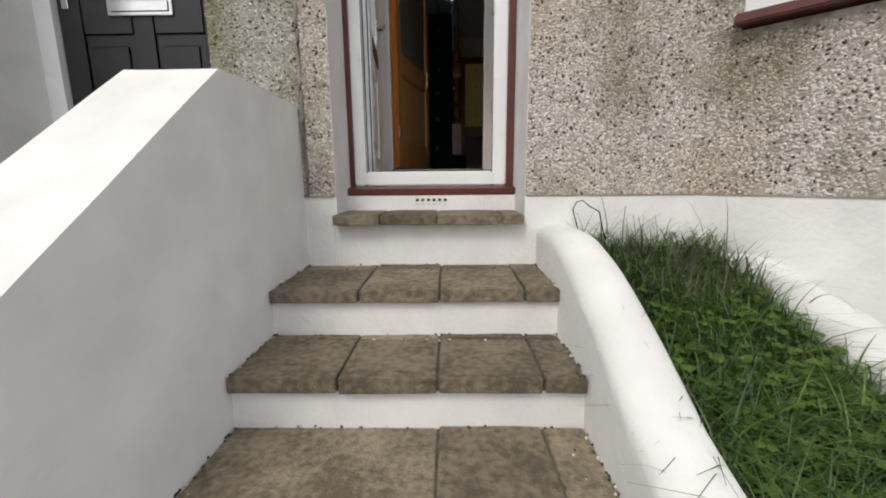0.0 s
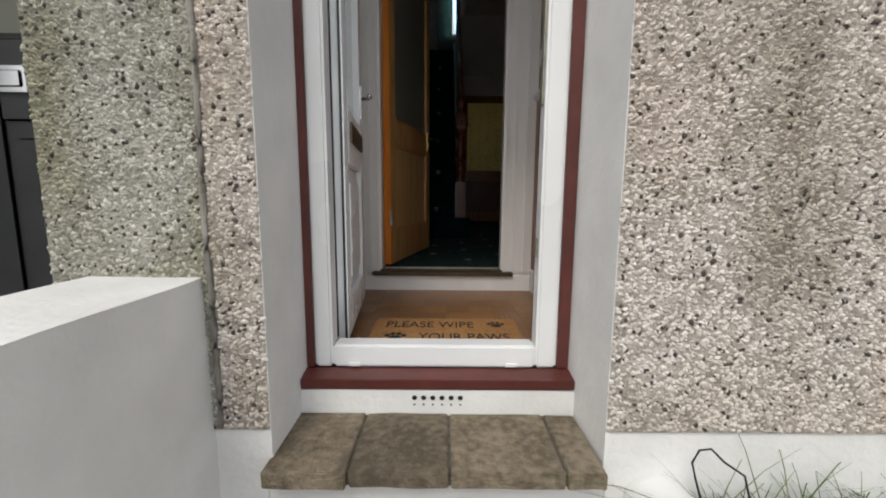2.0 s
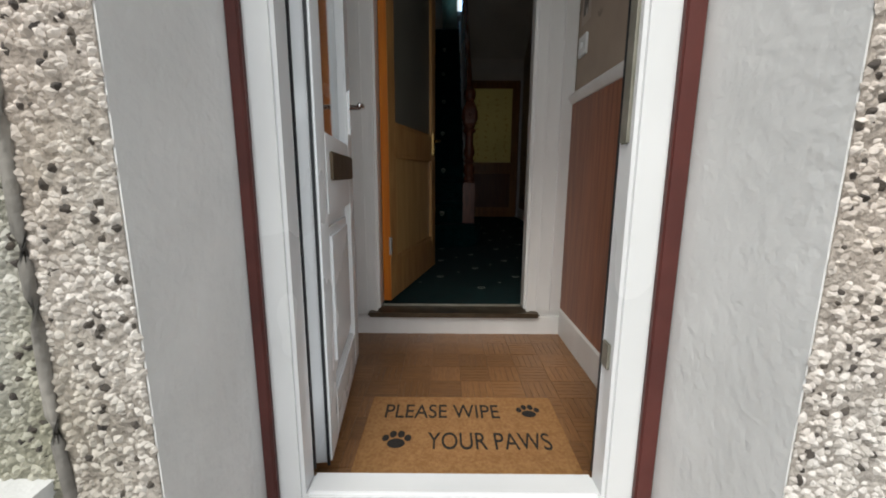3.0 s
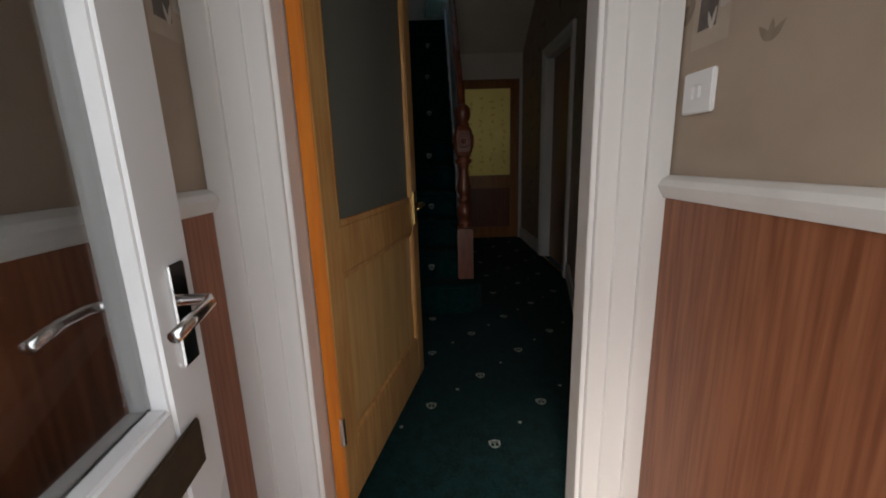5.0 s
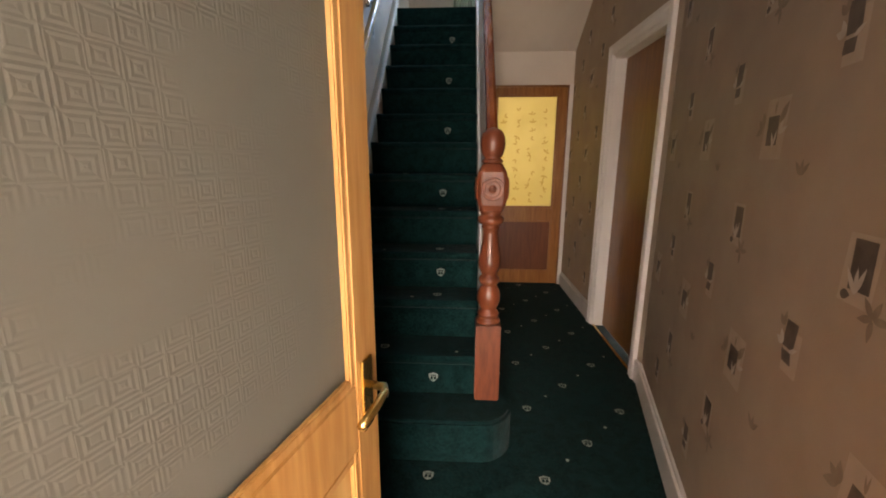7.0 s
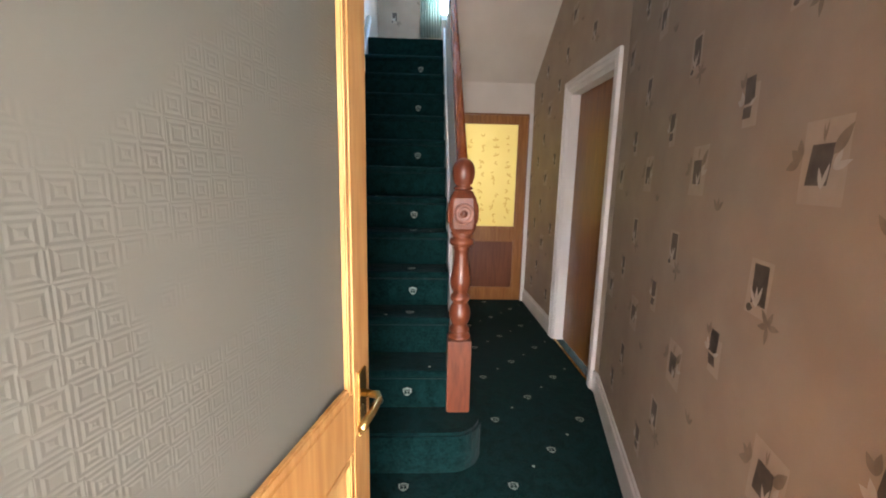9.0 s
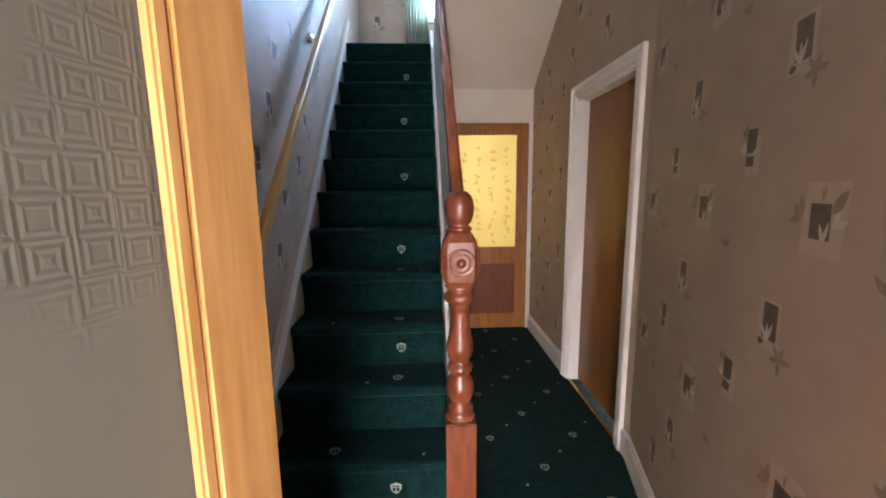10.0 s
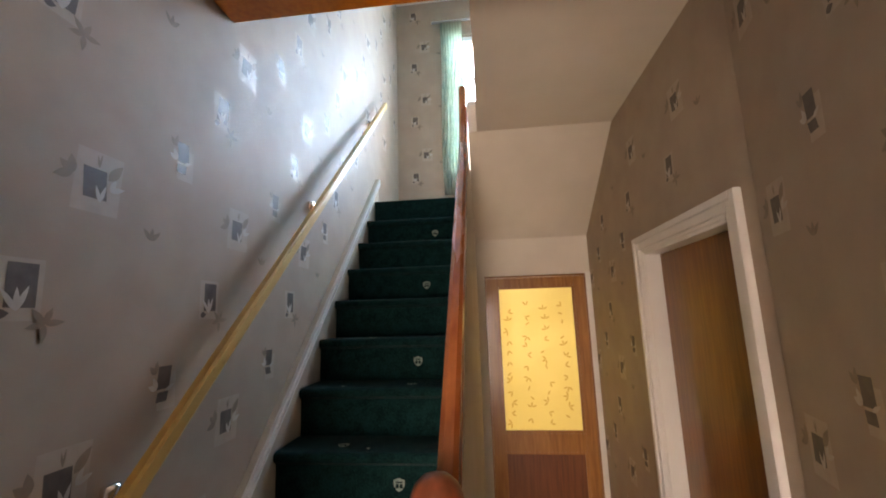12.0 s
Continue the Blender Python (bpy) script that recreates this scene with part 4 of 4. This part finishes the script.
# shelf on the left wall with a white telephone base
sh = thing("wall_shelf", "dark wooden wall shelf with pale edge and curved bracket", "shelf", XL, 2.3, 1.29)
at_place(boxes("board", M_SHELF, (XL, -0.245, 1.95, 2.70, 1.275, 1.296), bevel=0.006), sh)
at_place(boxes("edge_strip", M_GLOSS, (-0.2445, -0.241, 1.955, 2.69, 1.285, 1.296), bevel=0.001), sh)
bm = bmesh.new()
prism(bm, [(XL, 1.274), (-0.26, 1.274), (-0.265, 1.24), (-0.29, 1.205), (-0.33, 1.19), (-0.345, 1.16), (-0.36, 1.12), (XL, 1.09)], "y", 2.60, 2.625)
prism(bm, [(XL, 1.274), (-0.26, 1.274), (-0.265, 1.24), (-0.29, 1.205), (-0.33, 1.19), (-0.345, 1.16), (-0.36, 1.12), (XL, 1.09)], "y", 2.03, 2.055)
cuboid(bm, XL, XL + 0.02, 2.055, 2.60, 1.16, 1.274)
at_place(done("bracket", bm, M_SHELF, bevel=0.003), sh)
ph = thing("telephone_base", "white plastic telephone base standing on the shelf", "telephone", -0.33, 2.38, 1.2965)
at_place(polys("body", M_PHONE, [(2.26, 1.2965), (2.48, 1.2965), (2.48, 1.315), (2.45, 1.332), (2.30, 1.358), (2.26, 1.35)], "x", -0.40, -0.265, bevel=0.009), ph)

# ---- doormat ----
mat = thing("doormat", "tan coir doormat printed with black words and paws", "doormat", 0.19, 0.42, PORCH)
MX0, MX1, MY0, MY1, MZ = -0.105, 0.50, 0.165, 0.57, PORCH + 0.016
bm = bmesh.new()
cuboid(bm, MX0, MX1, MY0, MY1, PORCH, MZ)
at_place(done("pile", bm, M_MAT, bevel=0.005), mat)


def words(text, x, y, size, width, parent):
    cu = bpy.data.curves.new("lettering", "FONT")
    cu.body, cu.size, cu.extrude = text, size, 0.0006
    tmp = new("lettering", cu)
    me = bpy.data.meshes.new_from_object(tmp.evaluated_get(bpy.context.evaluated_depsgraph_get()))
    bpy.data.objects.remove(tmp)
    me.materials.append(M_INK)
    ob = new("lettering", me)
    w = max(v.co.x for v in me.vertices)
    ob.matrix_basis = Matrix.Translation((x, y, MZ + 0.001)) @ Matrix.Diagonal((width / w, 1, 1, 1))
    return at_place(ob, parent)


words("PLEASE WIPE", -0.055, 0.445, 0.105, 0.37, mat)
words("YOUR PAWS", 0.09, 0.30, 0.105, 0.355, mat)


def paw(x, y, s):
    bm = bmesh.new()
    for dx, dy, rx, ry in ((0, -0.2, 0.42, 0.34), (-0.52, 0.18, 0.17, 0.24), (-0.19, 0.45, 0.17, 0.26), (0.19, 0.45, 0.17, 0.26), (0.52, 0.18, 0.17, 0.24)):
        bm.faces.new([bm.verts.new((x + s * (dx + rx * math.cos(a)), y + s * (dy + ry * math.sin(a)), MZ + 0.0015)) for a in [2 * math.pi * i / 14 for i in range(14)]])
    at_place(done("paw_print", bm, M_INK), mat)


paw(0.0, 0.335, 0.062)
paw(0.41, 0.48, 0.055)

# ---- vent holes under the sill ----
vent = thing("air_vent", "row of dark holes in the white strip below the sill", "vent", 0.17, -0.006, -0.03)
bm = bmesh.new()
for i in range(6):
    for r in range(2):
        bm2 = [(0.10 + i * 0.028 + (0.008 - 0.005 * r) * math.cos(a), -0.022 - r * 0.022 + (0.007 - 0.005 * r) * math.sin(a)) for a in [2 * math.pi * k / 8 for k in range(8)]]
        prism(bm, bm2, "y", -0.0075, -0.0035)
at_place(done("hole", bm, M_BLACK), vent)


# ---- printed motifs on wallpaper and carpet ----
def leaf_shape(cx, cz, length, width, turn):
    pts = []
    for i in range(9):
        f = i / 8
        pts.append((length * f, width * math.sin(math.pi * f ** 0.8) * 0.5))
    pts += [(x, -w) for x, w in pts[-2:0:-1]]
    c, s = math.cos(turn), math.sin(turn)
    return [(cx + x * c - w * s, cz + x * s + w * c) for x, w in pts]


def print_wall(name, origin, u, n, u0, u1, z0, z1, keep, parent, seed, at, rise, hand):
    """Wallpaper motifs: pale panels, dark oblongs and leaf sprays, repeating by the roll."""
    rnd = random.Random(seed)
    bm = bmesh.new()

    def put(pts, lift, mi):
        bm.faces.new([bm.verts.new(Vector(origin) + Vector((u[0] * a, u[1] * a, b)) + Vector((n[0], n[1], 0)) * lift) for a, b in pts]).material_index = mi

    def leaf(a, b, length, width, turn, lift, mi):
        put([(a + hand * (x - a), z) for x, z in leaf_shape(a, b, length, width, turn)], lift, mi)

    def panel(a, b, da, db, w, h, lift, mi):
        # slightly skewed oblong, as the printed blocks are
        k = rnd.uniform(-0.004, 0.004)
        a, b = a + hand * da, b + db
        put([(a - w / 2 - k, b - h / 2), (a + w / 2 - k, b - h / 2), (a + w / 2 + k, b + h / 2), (a - w / 2 + k, b + h / 2)], lift, mi)

    # block with sprays, tall block with a star of leaves, split block, single sprig
    cell = ((0.0, 0.0, 0), (-0.115, -0.25, 1), (-0.275, 0.16, 2), (-0.36, -0.095, 3))
    for i in range(-14, 15):
        for j in range(-4, 7):
            for da, db, kind in cell:
                a, b = at[0] + hand * da + i * 0.525, at[1] + db + j * rise
                if not (u0 + 0.05 < a < u1 - 0.05 and z0 + 0.07 < b < z1 - 0.07 and keep(a, b)):
                    continue

                def spray(da, db, turns, length, width, mi, lift=0.0012):
                    for k, t in enumerate(turns):
                        leaf(a + hand * da, b + db, length * (1 - 0.12 * (k % 2)), width, t, lift + 0.0001 * k, mi)
                if kind == 0:
                    panel(a, b, 0.008, 0.0, 0.112, 0.145, 0.0004, 0)
                    panel(a, b, 0.0, -0.004, 0.056, 0.070, 0.0008, 1)
                    spray(-0.052, 0.004, (1.75, 2.5, 3.5), 0.042, 0.020, 2)
                    spray(0.030, 0.012, (0.95,), 0.058, 0.024, 2)
                    spray(0.036, -0.012, (0.35, 1.15), 0.040, 0.013, 3, 0.0016)
                    spray(0.014, -0.045, (1.3, 1.9), 0.045, 0.010, 3, 0.0018)
                    spray(0.004, 0.034, (1.45, 1.75), 0.036, 0.005, 2, 0.0018)
                elif kind == 1:
                    panel(a, b, -0.004, -0.004, 0.084, 0.120, 0.0004, 0)
                    panel(a, b, 0.0, 0.004, 0.054, 0.086, 0.0008, 1)
                    spray(-0.004, -0.045, (1.25, 1.65, 2.2), 0.052, 0.011, 3, 0.0014)
                    spray(-0.040, -0.052, (0.1,), 0.026, 0.018, 1)
                    spray(0.048, -0.070, (0.1, 1.2, 2.3, 3.4, 4.7), 0.040, 0.014, 2)
                elif kind == 2:
                    panel(a, b, 0.012, -0.020, 0.062, 0.096, 0.0004, 0)
                    panel(a, b, 0.0, 0.016, 0.044, 0.060, 0.0008, 1)
                    panel(a, b, -0.002, -0.034, 0.036, 0.026, 0.0008, 1)
                    spray(-0.022, -0.012, (2.0, 2.8), 0.034, 0.016, 3, 0.0014)
                    spray(-0.030, 0.026, (1.5, 2.3), 0.036, 0.015, 2)
                    spray(0.006, -0.020, (0.5,), 0.034, 0.010, 3, 0.0016)
                else:
                    spray(0.0, -0.012, (0.75, 1.5, 2.3), 0.040, 0.014, 2, 0.0006)
    return tagged(done(name, bm, M_PRINT, parent), "printed leaf and oblong motifs of the wallpaper", kind="stuff")


byname = bpy.data.objects
nrm = (-u.y, u.x)
anywhere = lambda a, b: True
seglen = math.hypot(BEND[0] - SLANT[0], BEND[1] - SLANT[1])
print_wall("wallpaper_print", (*SLANT, 0), (u.x, u.y), nrm, 0.0, seglen, HALL + 0.12, CEIL, anywhere, byname["wall_right_slant"], 1, (0.69, 1.53), 0.612, -1)
print_wall("wallpaper_print", (XR, 0, 0), (0, 1), (-1, 0), 3.60, YEND, HALL + 0.12, CEIL, lambda a, b: (b > 2.34 or a > 4.62) and b < 2.9 - max(0, a - 4.8) * 0.8, byname["wall_right"], 2, (3.448, 1.53), 0.612, -1)
print_wall("wallpaper_print", (XL, 0, 0), (0, 1), (1, 0), 1.3, 6.28, HALL + 0.12, 5.3, lambda a, b: b > a - 2.25, byname["wall_left"], 3, (3.09, 1.56), 0.645, 1)
print_wall("wallpaper_print", (0, 6.30, 0.2), (1, 0), (0, -1), XL, 0.16, 2.7, 5.2, anywhere, byname["wall_landing"], 4, (-0.1, 3.4), 0.645, 1)
print_wall("wallpaper_print", (0.72, 0.085, -0.03), (0, 1), (-1, 0), 0.3, 1.11, 1.2, 2.4, lambda a, b: not 1.25 < b < 1.42, byname["wall_porch_right"], 5, (1.03, 1.53), 0.63, -1)
print_wall("wallpaper_print", (-0.375, 0.085, -0.03), (0, 1), (1, 0), 0.3, 1.11, 1.2, 2.4, lambda a, b: b > 1.4, byname["wall_porch_left"], 6, (0.53, 1.58), 0.63, 1)

shield = [(-0.5, 0.35), (-0.25, 0.42), (0, 0.52), (0.25, 0.42), (0.5, 0.35), (0.48, -0.1), (0.28, -0.42), (0, -0.58), (-0.28, -0.42), (-0.48, -0.1)]
bm = bmesh.new()
bars = [(-0.3, 0.3, 0.12, 0.24), (-0.3, -0.05, -0.3, 0.04), (0.05, 0.3, -0.3, 0.04)]


def carpet_mark(x, y, z, s, upright=False):
    def at(a, b, lift):
        return (x + a * s, y - lift, z + b * s) if upright else (x + a * s, y + b * s, z + lift)
    bm.faces.new([bm.verts.new(at(a, b, 0.0015)) for a, b in shield]).material_index = 0
    if s > 0.03:
        for a0, a1, b0, b1 in bars:
            bm.faces.new([bm.verts.new(at(a, b, 0.0025)) for a, b in ((a0, b0), (a1, b0), (a1, b1), (a0, b1))]).material_index = 1


for i in range(-5, 4):
    for j in range(-4, 7):
        x, y = 0.60 + 0.245 * i, 2.81 + 0.495 * j + (0.2375 if i % 2 else 0)
        if XL + 0.05 < x and 1.46 < y < YEND - 0.05 and x < min(XR, SLANT[0] + (y - SLANT[1]) * 0.263) - 0.05 and not (x < 0.45 and y > FIRST - 0.04):
            carpet_mark(x, y, HALL, 0.046)
        x, y = x + 0.1225, y + 0.12
        if XL + 0.05 < x and 1.46 < y < YEND - 0.05 and x < min(XR, SLANT[0] + (y - SLANT[1]) * 0.263) - 0.05 and not (x < 0.45 and y > FIRST - 0.04):
            carpet_mark(x, y, HALL, 0.016)
for k in range(1, STEPS):
    y, z = FIRST + GOING * k, HALL + RISE * (k + 1)
    carpet_mark((0.11, -0.135)[k % 2] if k % 3 else 0.11, y + 0.09, z, 0.044)
    if k % 2:
        carpet_mark(0.11 if k % 4 == 1 else 0.12, y + 0.0175, z - 0.115, 0.044, True)
    carpet_mark((-0.2, 0.22, -0.02)[k % 3], y + 0.05, z, 0.015)
tagged(done("carpet_motifs", bm, [M_DOT, M_CARPET], byname["floor_hall"]), "small pale shield motifs woven in the carpet", kind="stuff")

# ---- grass in the planted bed ----
rnd = random.Random(7)
bm = bmesh.new()
for k in range(7000):
    x, y = rnd.uniform(0.81, 1.41), -0.28 - 1.75 * rnd.random() ** 1.1
    ground = -0.22 - 0.36 * (-0.22 - y)
    tuft = 0.5 + 0.5 * noise.noise(Vector((x * 4, y * 4, 1.5)))
    back = max(0, 1 - (-0.28 - y) / 0.35)
    length = rnd.uniform(0.09, 0.21) * (0.6 + 0.8 * tuft) + 0.10 * back * rnd.random()
    if rnd.random() < 0.07:
        length += rnd.uniform(0.06, 0.17)
    a = rnd.uniform(0, 2 * math.pi)
    lean = rnd.uniform(0.35, 1.45)
    w = rnd.uniform(0.0016, 0.0042)
    d, side = Vector((math.cos(a), math.sin(a), 0)), Vector((-math.sin(a), math.cos(a), 0))
    prev = None
    mi = 2 if (back > 0 and rnd.random() < 0.45) or rnd.random() < 0.05 else (1 if rnd.random() < 0.4 else 0)
    for s in range(5):
        f = s / 4
        p = Vector((x, y, ground - 0.02)) + d * (lean * length * f * f) + Vector((0, 0, length * (f - 0.42 * lean * f * f)))
        ww = w * (1 - f * 0.85)
        now = [bm.verts.new(p - side * ww), bm.verts.new(p + side * ww)]
        if prev:
            bm.faces.new((prev[0], prev[1], now[1], now[0])).material_index = mi
        prev = now
for x, y, ln in ((0.81, -1.12, 0.16), (0.81, -1.15, 0.13), (0.80, -1.28, 0.15), (0.81, -0.9, 0.12), (1.42, -0.75, 0.14), (1.43, -1.0, 0.16), (1.42, -1.25, 0.18)):
    s = -1 if x < 1 else 1
    z = -0.22 - 0.36 * (-0.22 - y) + 0.09
    prev = None
    for q in range(9):
        f = q / 8
        p = Vector((x + s * ln * f, y - 0.05 * f * f, z + 0.22 * f * (0.75 - f)))
        now = [bm.verts.new(p + Vector((0, 0.003 * (1 - f), 0))), bm.verts.new(p - Vector((0, 0.003 * (1 - f) + 0.0004, 0)))]
        if prev:
            bm.faces.new((prev[0], prev[1], now[1], now[0])).material_index = 2
        prev = now
tagged(done("grass", bm, M_GRASS, smooth=True), "tangled green grass growing in the planted bed", "grass", kind="stuff")
bm = bmesh.new()
for k in range(1500):
    x, y = rnd.uniform(0.84, 1.40), rnd.uniform(-1.9, -0.62)
    z = -0.22 - 0.36 * (-0.22 - y) + rnd.uniform(0.01, 0.07)
    c, r = Vector((x, y, z)), rnd.uniform(0.006, 0.013)
    t = rnd.uniform(0, 6.28)
    for q in range(3):
        b = t + q * 2.094
        o = c + Vector((math.cos(b), math.sin(b), 0.1)) * r
        bm.faces.new([bm.verts.new(o + Vector((math.cos(e), math.sin(e), 0.35 * math.sin(e + t))) * r * 0.9) for e in [math.pi * i / 3 for i in range(6)]])
tagged(done("clover", bm, M_GRASS[0]), "low clover leaves among the grass", "clover", kind="stuff")
for nm, pts in (("stray_cable", [(0.85, -0.24, -0.2), (0.815, -0.245, -0.10), (0.80, -0.25, -0.055), (0.815, -0.25, -0.022), (0.84, -0.255, -0.015), (0.865, -0.27, -0.04), (0.90, -0.29, -0.06), (0.93, -0.31, -0.2)]),):
    bm = bmesh.new()
    tube(bm, pts, 0.0028, 6)
    tagged(done(nm, bm, M_BLACK, smooth=True), "thin black cable looping from the grass by the wall", "cable")

# ---- pebbles of the pebbledash ----
def pebbles(name, p0, p1, z0, z1, count, parent, seed, mix=(0.46, 0.47, 0.07), stones=None):
    rnd = random.Random(seed)
    p0, p1 = Vector(p0), Vector(p1)
    d = (p1 - p0)
    out = Vector((d.y, -d.x)).normalized()
    verts, faces, mats = [], [], []
    for k in range(count):
        f, z = rnd.random(), rnd.uniform(z0, z1)
        c = Vector((p0.x + d.x * f, p0.y + d.y * f, z))
        r = rnd.uniform(0.0028, 0.0068)
        un = Vector((d.x, d.y, 0)).normalized()
        t = rnd.uniform(0, 3.14)
        e1 = (un * math.cos(t) + Vector((0, 0, 1)) * math.sin(t)) * r * rnd.uniform(0.9, 1.6)
        e2 = (un * -math.sin(t) + Vector((0, 0, 1)) * math.cos(t)) * r
        o = Vector((out.x, out.y, 0)) * r * rnd.uniform(0.5, 0.95)
        b = len(verts)
        verts += [c + e1, c + e2 * 0.8 + e1 * 0.3, c + e2 - e1 * 0.4, c - e1, c - e2 - e1 * 0.2, c - e2 * 0.7 + e1 * 0.6, c + o + e1 * 0.35, c + o - e1 * 0.35 + e2 * 0.2, c + o - e2 * 0.3]
        faces += [(b, b + 1, b + 6), (b + 1, b + 2, b + 7), (b + 1, b + 7, b + 6), (b + 2, b + 3, b + 7), (b + 3, b + 4, b + 8), (b + 3, b + 8, b + 7), (b + 4, b + 5, b + 8), (b + 5, b, b + 6), (b + 5, b + 6, b + 8), (b + 6, b + 7, b + 8)]
        mats += [rnd.choices((0, 1, 2), mix)[0]] * 10
    me = bpy.data.meshes.new(name)
    me.from_pydata([tuple(v) for v in verts], [], faces)
    for q in stones or M_PEBBLE:
        me.materials.append(q)
    me.polygons.foreach_set("material_index", mats)
    ob = new(name, me)
    ob.parent = parent
    return tagged(ob, "grey, pale and dark pebbles of the dashed render", kind="stuff")


pebbles("pebbles", (0.600, F), (1.34, F), 0.01, 1.75, 17000, front, 11)
pebbles("pebbles", (-0.745, F), (-0.377, F), 0.01, 1.75, 9500, byname["wall_front_neighbour"], 12, (0.62, 0.30, 0.08), M_PEBBLE_OLD)
bm = bmesh.new()
tube(bm, [(-0.3685 + 0.0022 * math.sin(z * 9) + 0.0015 * math.sin(z * 23), F - 0.003, z) for z in [0.012 + 0.04 * k for k in range(50)]], 0.0075, 8)
structure(done("trim_render_bead", bm, M_CEMENT, smooth=True), "uneven cement bead where the two renders meet")
pebbles("pebbles", (-0.362, F), (-0.249, F), 0.01, 1.75, 2600, front, 13)
pebbles("pebbles", (1.34, F), (2.15, F - 0.81), 0.01, 0.62, 8500, bay, 14)

pebbles("pebbles", (1.341, F), (1.413, F - 0.072), 0.65, 1.75, 1500, byname["wall_bay_pier"], 15)

# ---- stone slabs of the steps ----
JOINTS = (-0.388, -0.065, 0.222, 0.525, 0.652)
slabs = [(-0.072, (-0.256, -0.045, 0.205, 0.49, 0.592), -0.272, -0.005)]
for k, ((z, y), b) in enumerate(zip(TREADS, (F + 0.01, -0.62, -0.93, -1.18))):
    xs = JOINTS[:1] + JOINTS[2:] if k == 2 else JOINTS
    cut = b - (0.105, 0.055, 0.0, 0.0)[k]
    slabs.append((z, xs, y, cut))
    if k < 2:
        slabs.append((z - 0.002, xs, cut + 0.006, b))
for s, (z, xs, y0, y1) in enumerate(slabs):
    for i, (a, b) in enumerate(zip(xs, xs[1:])):
        bm = bmesh.new()
        jog = rnd.uniform(-0.012, 0.012)
        cuboid(bm, a + 0.004, b - 0.004, y0 + rnd.uniform(-0.004, 0.004), y1 - 0.001, z - 0.044, z + rnd.uniform(-0.003, 0.003))
        bmesh.ops.subdivide_edges(bm, edges=bm.edges[:], cuts=2, use_grid_fill=True)
        for v in bm.verts:
            v.co += Vector((0.6, 0.6, 1)) * 0.0035 * noise.noise(v.co * 17 + Vector((s, i, 0)))
        done("slab", bm, M_SLAB, front_steps, 0.003)
bm = bmesh.new()
for s, (z, xs, y0, y1) in enumerate(slabs):
    cuboid(bm, xs[0] + 0.01, xs[-1] - 0.01, y0 + 0.012, y1 - 0.002, z - 0.042, z - 0.007)
done("mortar_joints", bm, material("joint_mortar", (0.06, 0.055, 0.04), (0.13, 0.115, 0.085), 30, 0.95, 0.7, 80), front_steps)
# crumbs, moss and fallen petals along the edges of the treads
bm = bmesh.new()
for k in range(420):
    z, xs, y0, y1 = rnd.choice(slabs[1:])
    x = rnd.choice((xs[0] + 0.012 * rnd.random(), xs[-1] - 0.012 * rnd.random(), rnd.uniform(xs[0], xs[-1])))
    y = rnd.uniform(y0 + 0.01, y1 - 0.005) if abs(x - 0.13) > 0.45 else y1 - 0.012 * rnd.random()
    r = rnd.uniform(0.0015, 0.006)
    lo = bmesh.ops.create_icosphere(bm, subdivisions=1, radius=r, matrix=Matrix.Translation((x, y, z + r * 0.4)))
    for v in lo["verts"]:
        for f in v.link_faces:
            f.material_index = k % 3
tagged(done("moss_and_grit", bm, [M_GRASS[1], M_PEBBLE[1], M_SOIL]), "moss and pale grit along the edges of the steps", "moss", kind="stuff")

# ---- parquet blocks of the porch floor ----
size = 0.115
bm = bmesh.new()
for i in range(5):
    cuboid(bm, -size / 2 + 0.0006, size / 2 - 0.0006, -size / 2 + size / 5 * i + 0.0006, -size / 2 + size / 5 * (i + 1) - 0.0006, -0.006, 0.0)
ob = done("parquet_block", bm, M_PARQ, byname["floor_porch_base"], 0.0006)
block = ob.data
bpy.data.objects.remove(ob)
for i in range(10):
    for j in range(9):
        x, y = -0.375 + size * (i + 0.5), 0.131 + size * (j + 0.5)
        if x > 0.72 + 0.05 or y > 1.165:
            continue
        ob = new("parquet_block", block)
        ob.parent = byname["floor_porch_base"]
        ob.matrix_basis = pose(x, y, PORCH + rnd.uniform(-0.0006, 0.0006), 0, 0, 90 * ((i + j) % 2) + rnd.choice((0, 180)))
